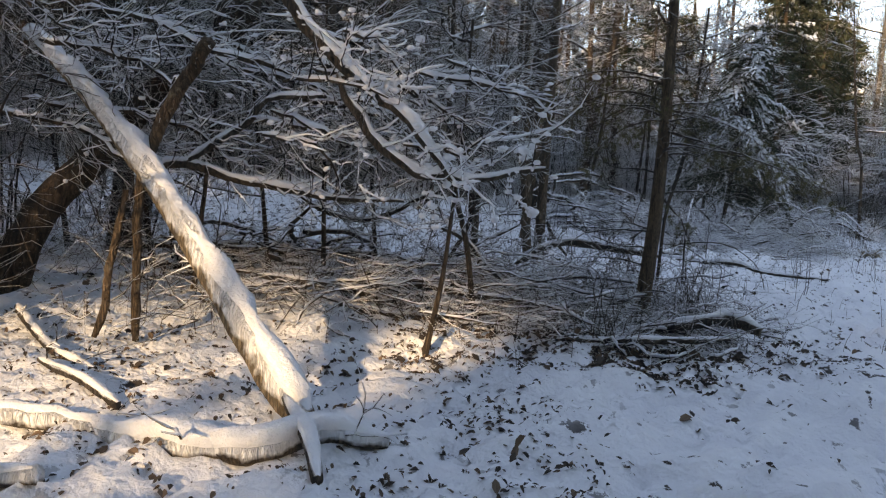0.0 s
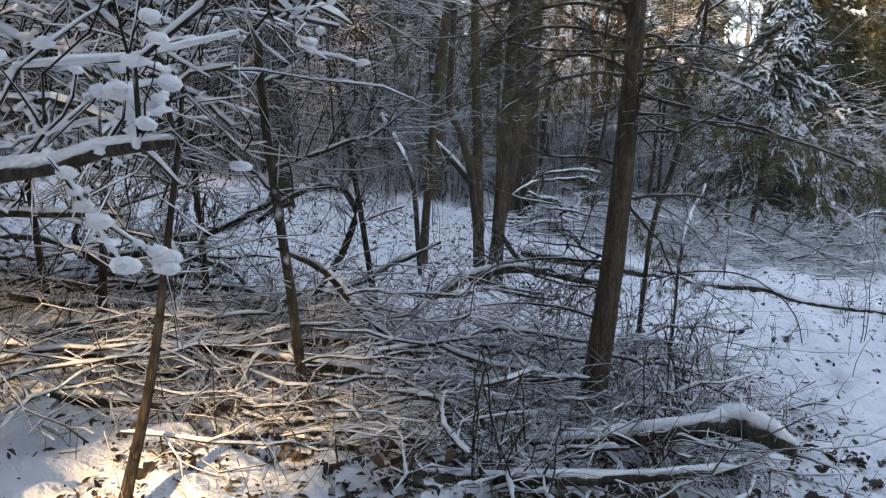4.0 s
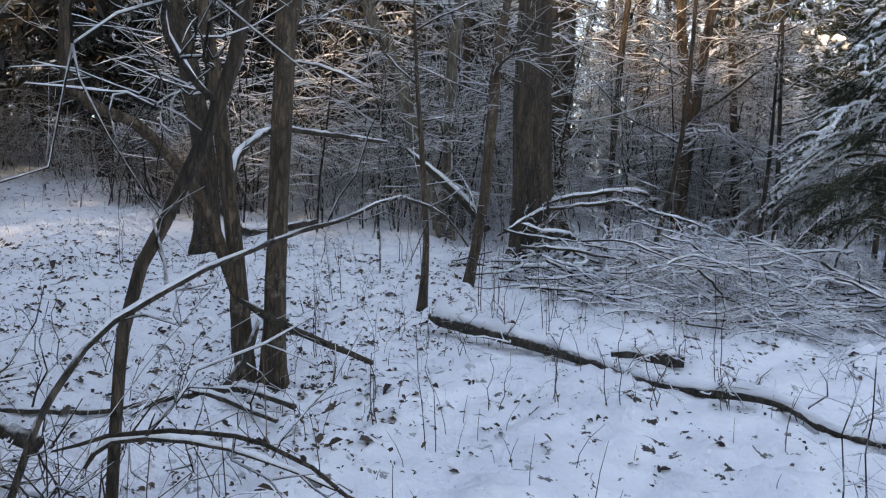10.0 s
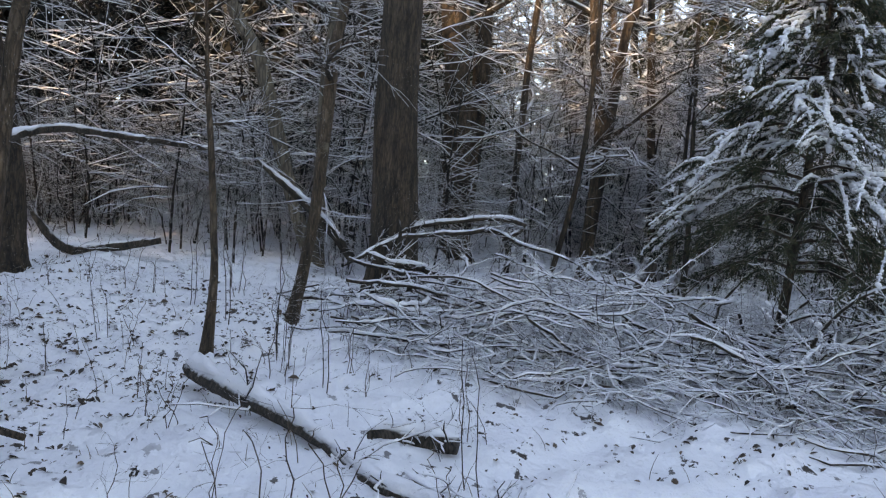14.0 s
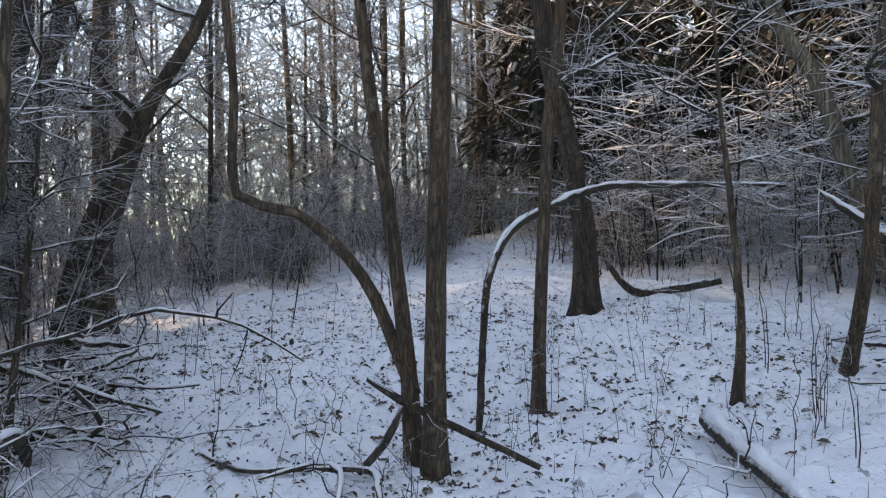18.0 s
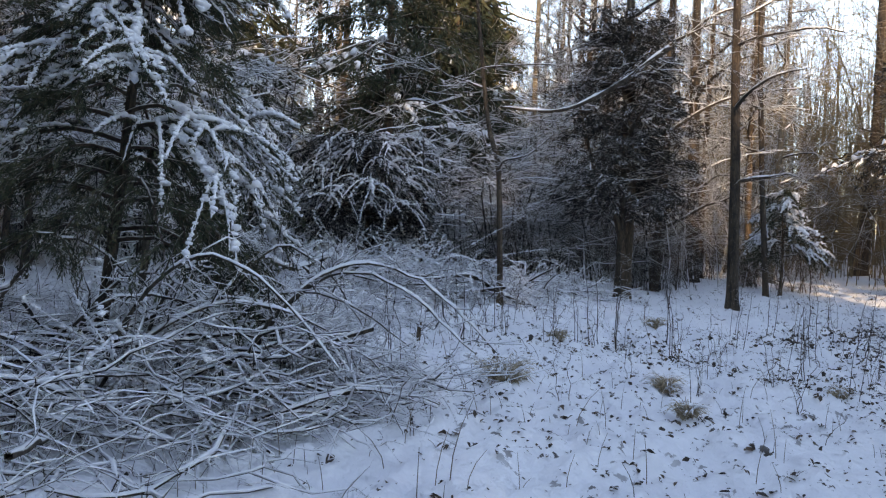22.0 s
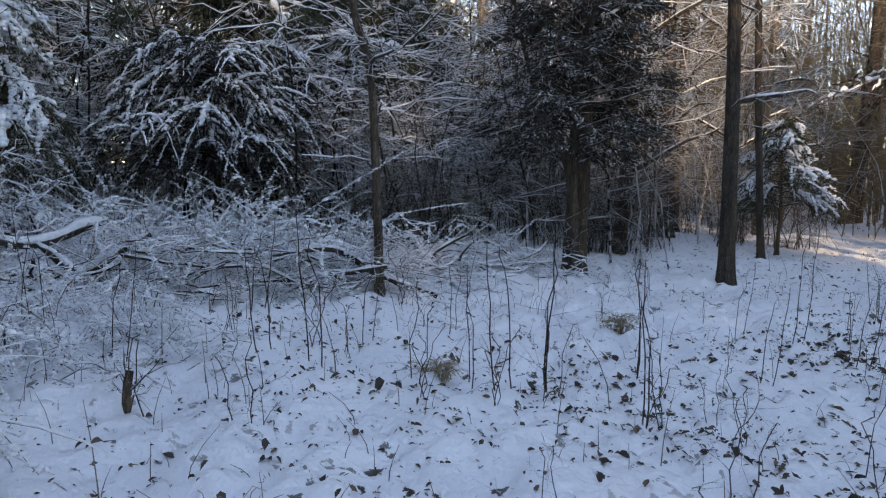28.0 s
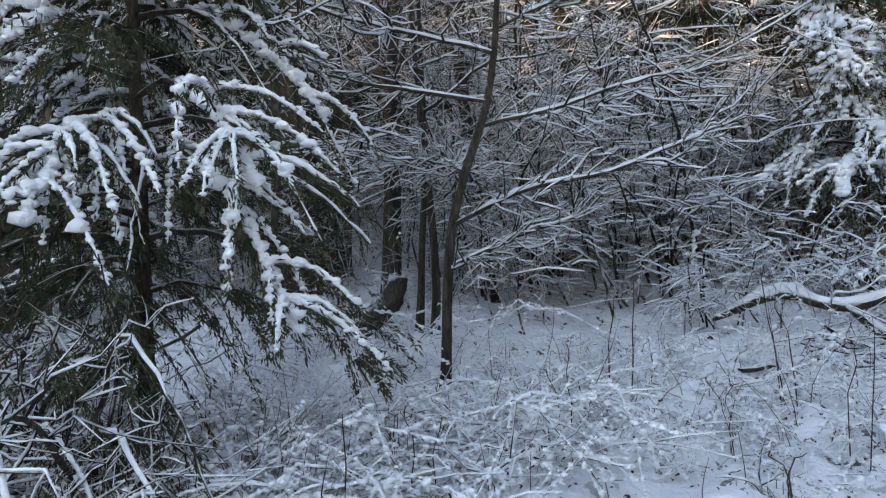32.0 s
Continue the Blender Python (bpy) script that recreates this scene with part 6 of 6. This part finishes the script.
understorey("tan_scrub", "low scrub beyond the path, low-sun tan put into its colour", TWIG_TAN, 360, ((27, 48, 13, 40, 5), (34, 52, 4, 24, 3)), 4.5, 1.2)
understorey("slender_understorey", "slender leafless saplings, grey-brown twigs with a little snow", TWIG_FAR, 780, ((24, 40, 1, 14, 6), (38, 62, -12, 10, 7), (22, 34, 24, 42, 4), (-3, 8, 26, 38, 4), (-30, -13, 8, 30, 6)), 11.0, 0.75)


def brambles(name, label, category, mat, count, zones, reach, r=0.006, thick=0.0, lumps=0.0):
    """Countless thin arching canes with side twigs, close to the ground."""
    g, sg = Geo(), Geo()
    w = np.array([z[4] for z in zones], float)
    ar = np.array([z[:4] for z in zones])[rng.choice(len(zones), count, p=w / w.sum())]
    x, y = rng.uniform(ar[:, 0], ar[:, 1]), rng.uniform(ar[:, 2], ar[:, 3])
    a = rng.uniform(0, 2 * np.pi, count)
    L = reach * rng.uniform(0.4, 1.2, count)
    hh = L * rng.uniform(0.12, 0.6, count)
    s = np.linspace(0, 1, 7)
    pts = np.stack([x[:, None] + (L * np.cos(a))[:, None] * s, y[:, None] + (L * np.sin(a))[:, None] * s, (ground_z(x, y) - 0.02)[:, None] + hh[:, None] * np.sin(s * 2.6)], -1)
    pts[:, 1:] += rng.normal(0, 0.05, (count, 6, 3)) * L[:, None, None]
    g.tubes(pts, np.full((count, 1), r) * rng.uniform(0.7, 1.5, (count, 1)) * np.linspace(1.1, 0.5, 7), 4)
    m = count * 6
    k, j = rng.integers(0, count, m), rng.integers(1, 6, m)
    d = pts[k, j] - pts[k, j - 1]
    d /= np.linalg.norm(d, axis=1, keepdims=True) + 1e-9
    d = d + rng.normal(0, 0.6, (m, 3))
    q = (L[k] * rng.uniform(0.12, 0.4, m))[:, None]
    t = np.linspace(0, 1, 4)
    tw = pts[k, j][:, None] + d[:, None] * (q * t)[..., None] + rng.normal(0, 0.25, (m, 1, 3)) * (q * t * t)[..., None]
    tw[:, :, 2] -= 0.25 * q * t * t
    g.tubes(tw, np.full((m, 1), r * 0.65) * np.linspace(1, 0.5, 4), 3)
    if thick:
        laden(sg, pts, np.full((count, 7), r), 0.6 * thick, 0.95, 4)
        laden(sg, tw, np.full((m, 4), r * 0.6), 0.6 * thick, 0.85, 3)
        if lumps:
            beads(sg, pts, lumps, 1.5 * lumps)
            beads(sg, tw, 0.8 * lumps, 1.9 * lumps, 0.7)
    ob = tagged(part(name, g, mat, None), label, category, kind="stuff")
    part("snow", sg, SNOW_CAP, ob, kind="stuff")
    return ob


brambles("snowy_brambles", "low tangle of arching brambles edged with snow", "brambles", TWIG, 300, ((9, 14, 20.4, 21.6, 5), (10.8, 14, 18.6, 20.4, 4), (5, 8.4, 17, 19, 3), (12, 16.5, 19.2, 21, 3)), 1.1, 0.0045, 1.6, 0.011)
brambles("bare_brambles", "tangle of thin bare shoots with some snow", "brambles", TWIG_BARE, 280, ((-4.5, 0.8, 7.4, 8.8, 6), (-3.4, -0.4, 5.8, 7.6, 3), (1.2, 2.3, 7.4, 9.2, 1.2)), 1.1, 0.0035, 0.8)


def litter(name, label, count, areas, size, clump_of):
    """Curled dead leaves, in small clumps, poking through the snow."""
    g = Geo()
    w = np.array([a[4] for a in areas], float)
    ar = np.array([a[:4] for a in areas])[rng.choice(len(areas), count, p=w / w.sum())]
    x, y = rng.uniform(ar[:, 0], ar[:, 1]), rng.uniform(ar[:, 2], ar[:, 3])
    patch = np.zeros(count)
    for f in (0.9, 1.7, 3.1, 5.2, 8.5):
        for _ in range(3):
            a, p = rng.uniform(0, 6.3, 2)
            patch += 0.45 * np.sin(f * (x * math.cos(a) + y * math.sin(a)) + p + 1.3 * np.sin(f * 0.6 * (y * math.cos(a) - x * math.sin(a)) + 2 * p))
    keep = patch + rng.normal(0, 1.5, count) > 0.3
    many = rng.poisson(clump_of, keep.sum()) + 1
    x, y = np.repeat(x[keep], many), np.repeat(y[keep], many)
    count = len(x)
    x, y = x + rng.normal(0, size * 1.1, count), y + rng.normal(0, size * 1.1, count)
    z = ground_z(x, y) + relief(x, y) + 0.004
    a = rng.uniform(0, 2 * np.pi, count)
    L = size * rng.gamma(6, 1 / 6, count)
    W = L * rng.uniform(0.3, 0.65, count)
    tilt = rng.normal(0, 0.45, count)
    d = np.stack([np.cos(a) * np.cos(tilt), np.sin(a) * np.cos(tilt), np.sin(tilt)], -1)
    s = np.stack([-np.sin(a), np.cos(a), rng.normal(0, 0.4, count)], -1)
    b = np.stack([x, y, z + np.abs(np.sin(tilt)) * L * 0.4], -1)
    curl = np.array((0, 0, 1.0)) * (L * rng.uniform(0.1, 0.5, count))[:, None]
    v = np.stack([b - d * L[:, None], b - d * 0.35 * L[:, None] - s * W[:, None] + curl, b + d * 0.3 * L[:, None] - s * W[:, None] * 0.8 + curl, b + d * L[:, None], b + d * 0.3 * L[:, None] + s * W[:, None] * 0.8 + curl, b - d * 0.35 * L[:, None] + s * W[:, None] + curl], 1).reshape(-1, 3)
    k = np.arange(count)[:, None] * 6
    g.add(v, np.concatenate([k + np.array([[0, 1, 2, 3]]), k + np.array([[0, 3, 4, 5]])]))
    tagged(part(name, g, LITTER, None, smooth=False), label, "leaf litter", kind="stuff")


litter("dead_leaves", "dark dead oak leaves poking through the snow", 15000, ((-4, 0, 3, 8, 10), (-1, 3, 5, 8.5, 14), (-5, 3, 9, 16, 34), (2, 8, 6, 14, 4), (13, 20, 10, 16, 12), (11.5, 19, 7, 11, 10), (8, 14, 11, 18, 9), (-6, 20, 2, 20, 12), (19, 30, 8, 20, 10)), 0.021, 1.5)
litter("leaf_flecks", "small dark flecks of leaf and bark on the snow", 60000, ((-4, 0, 3, 8, 10), (-1, 3, 5, 8.5, 16), (-5, 3, 9, 16, 34), (2, 8, 6, 14, 5), (13, 20, 10, 16, 18), (11.5, 19, 7, 11, 12), (8, 14, 11, 18, 9), (-6, 20, 2, 20, 12), (19, 30, 8, 20, 8)), 0.013, 0.4)
brambles("bramble_thicket", "thin brown bramble shoots round a fallen log", "brambles", TWIG_BARE, 170, ((0.7, 2.1, 5.7, 7.0, 5), (-0.6, 0.8, 6.0, 7.0, 2)), 0.75, 0.003, 0.5)
litter("brown_leaf_patch", "brown dead leaves under the brush where the snow is thin", 1700, ((0.3, 1.9, 5.1, 6.4, 4), (-0.1, 2.2, 5.4, 6.0, 2), (0.6, 1.5, 4.7, 6.8, 2), (-0.8, 0.4, 5.2, 6.4, 2)), 0.024, 1.2)
litter("bare_leaf_patch", "patch of bare brown leaves where the snow is thin, beside the path", 2200, ((15.5, 20.5, 13.2, 15.6, 6), (13.5, 18.0, 11.6, 13.6, 3)), 0.026, 1.2)


def dry_stems(count, areas):
    g = Geo()
    w = np.array([a[4] for a in areas], float)
    ar = np.array([a[:4] for a in areas])[rng.choice(len(areas), count, p=w / w.sum())]
    x, y = rng.uniform(ar[:, 0], ar[:, 1]), rng.uniform(ar[:, 2], ar[:, 3])
    z = ground_z(x, y) + relief(x, y) - 0.02
    h = rng.gamma(1.8, 0.075, count) + 0.04
    s = np.linspace(0, 1, 4)
    lean = rng.normal(0, 0.3, (count, 2)) * h[:, None]
    pts = np.stack([x[:, None] + lean[:, :1] * s ** 2, y[:, None] + lean[:, 1:] * s ** 2, z[:, None] + h[:, None] * s], -1)
    g.tubes(pts, (0.0022 + 0.003 * h)[:, None] * np.array((1, 0.9, 0.7, 0.4)), 3)
    return g


tagged(part("dry_stems", dry_stems(1700, ((-2, 4, 5, 9, 4), (2, 9, 7, 14, 5), (-6, 4, 9, 18, 8), (8, 16, 11, 19, 10), (16, 24, 10, 19, 5), (4, 12, 13, 19, 5))), STEM, None),
       "thin dry weed stems standing in the snow", "weeds", kind="stuff")
brambles("snowy_grass", "bent grass and thin shoots weighed down by snow", "grass", TWIG, 520, ((8.6, 11.4, 16.6, 18.8, 8), (6.2, 8.6, 16.6, 18, 3), (11.4, 15, 18, 19.4, 2)), 0.42, 0.0035, 1.4, 0.008)
brambles("laden_brambles", "bowed brambles under thick lumpy snow", "brambles", TWIG, 420, ((7.3, 8.9, 14.2, 15.9, 6), (8.2, 9.6, 15.2, 16.6, 3)), 0.8, 0.004, 1.9, 0.010)
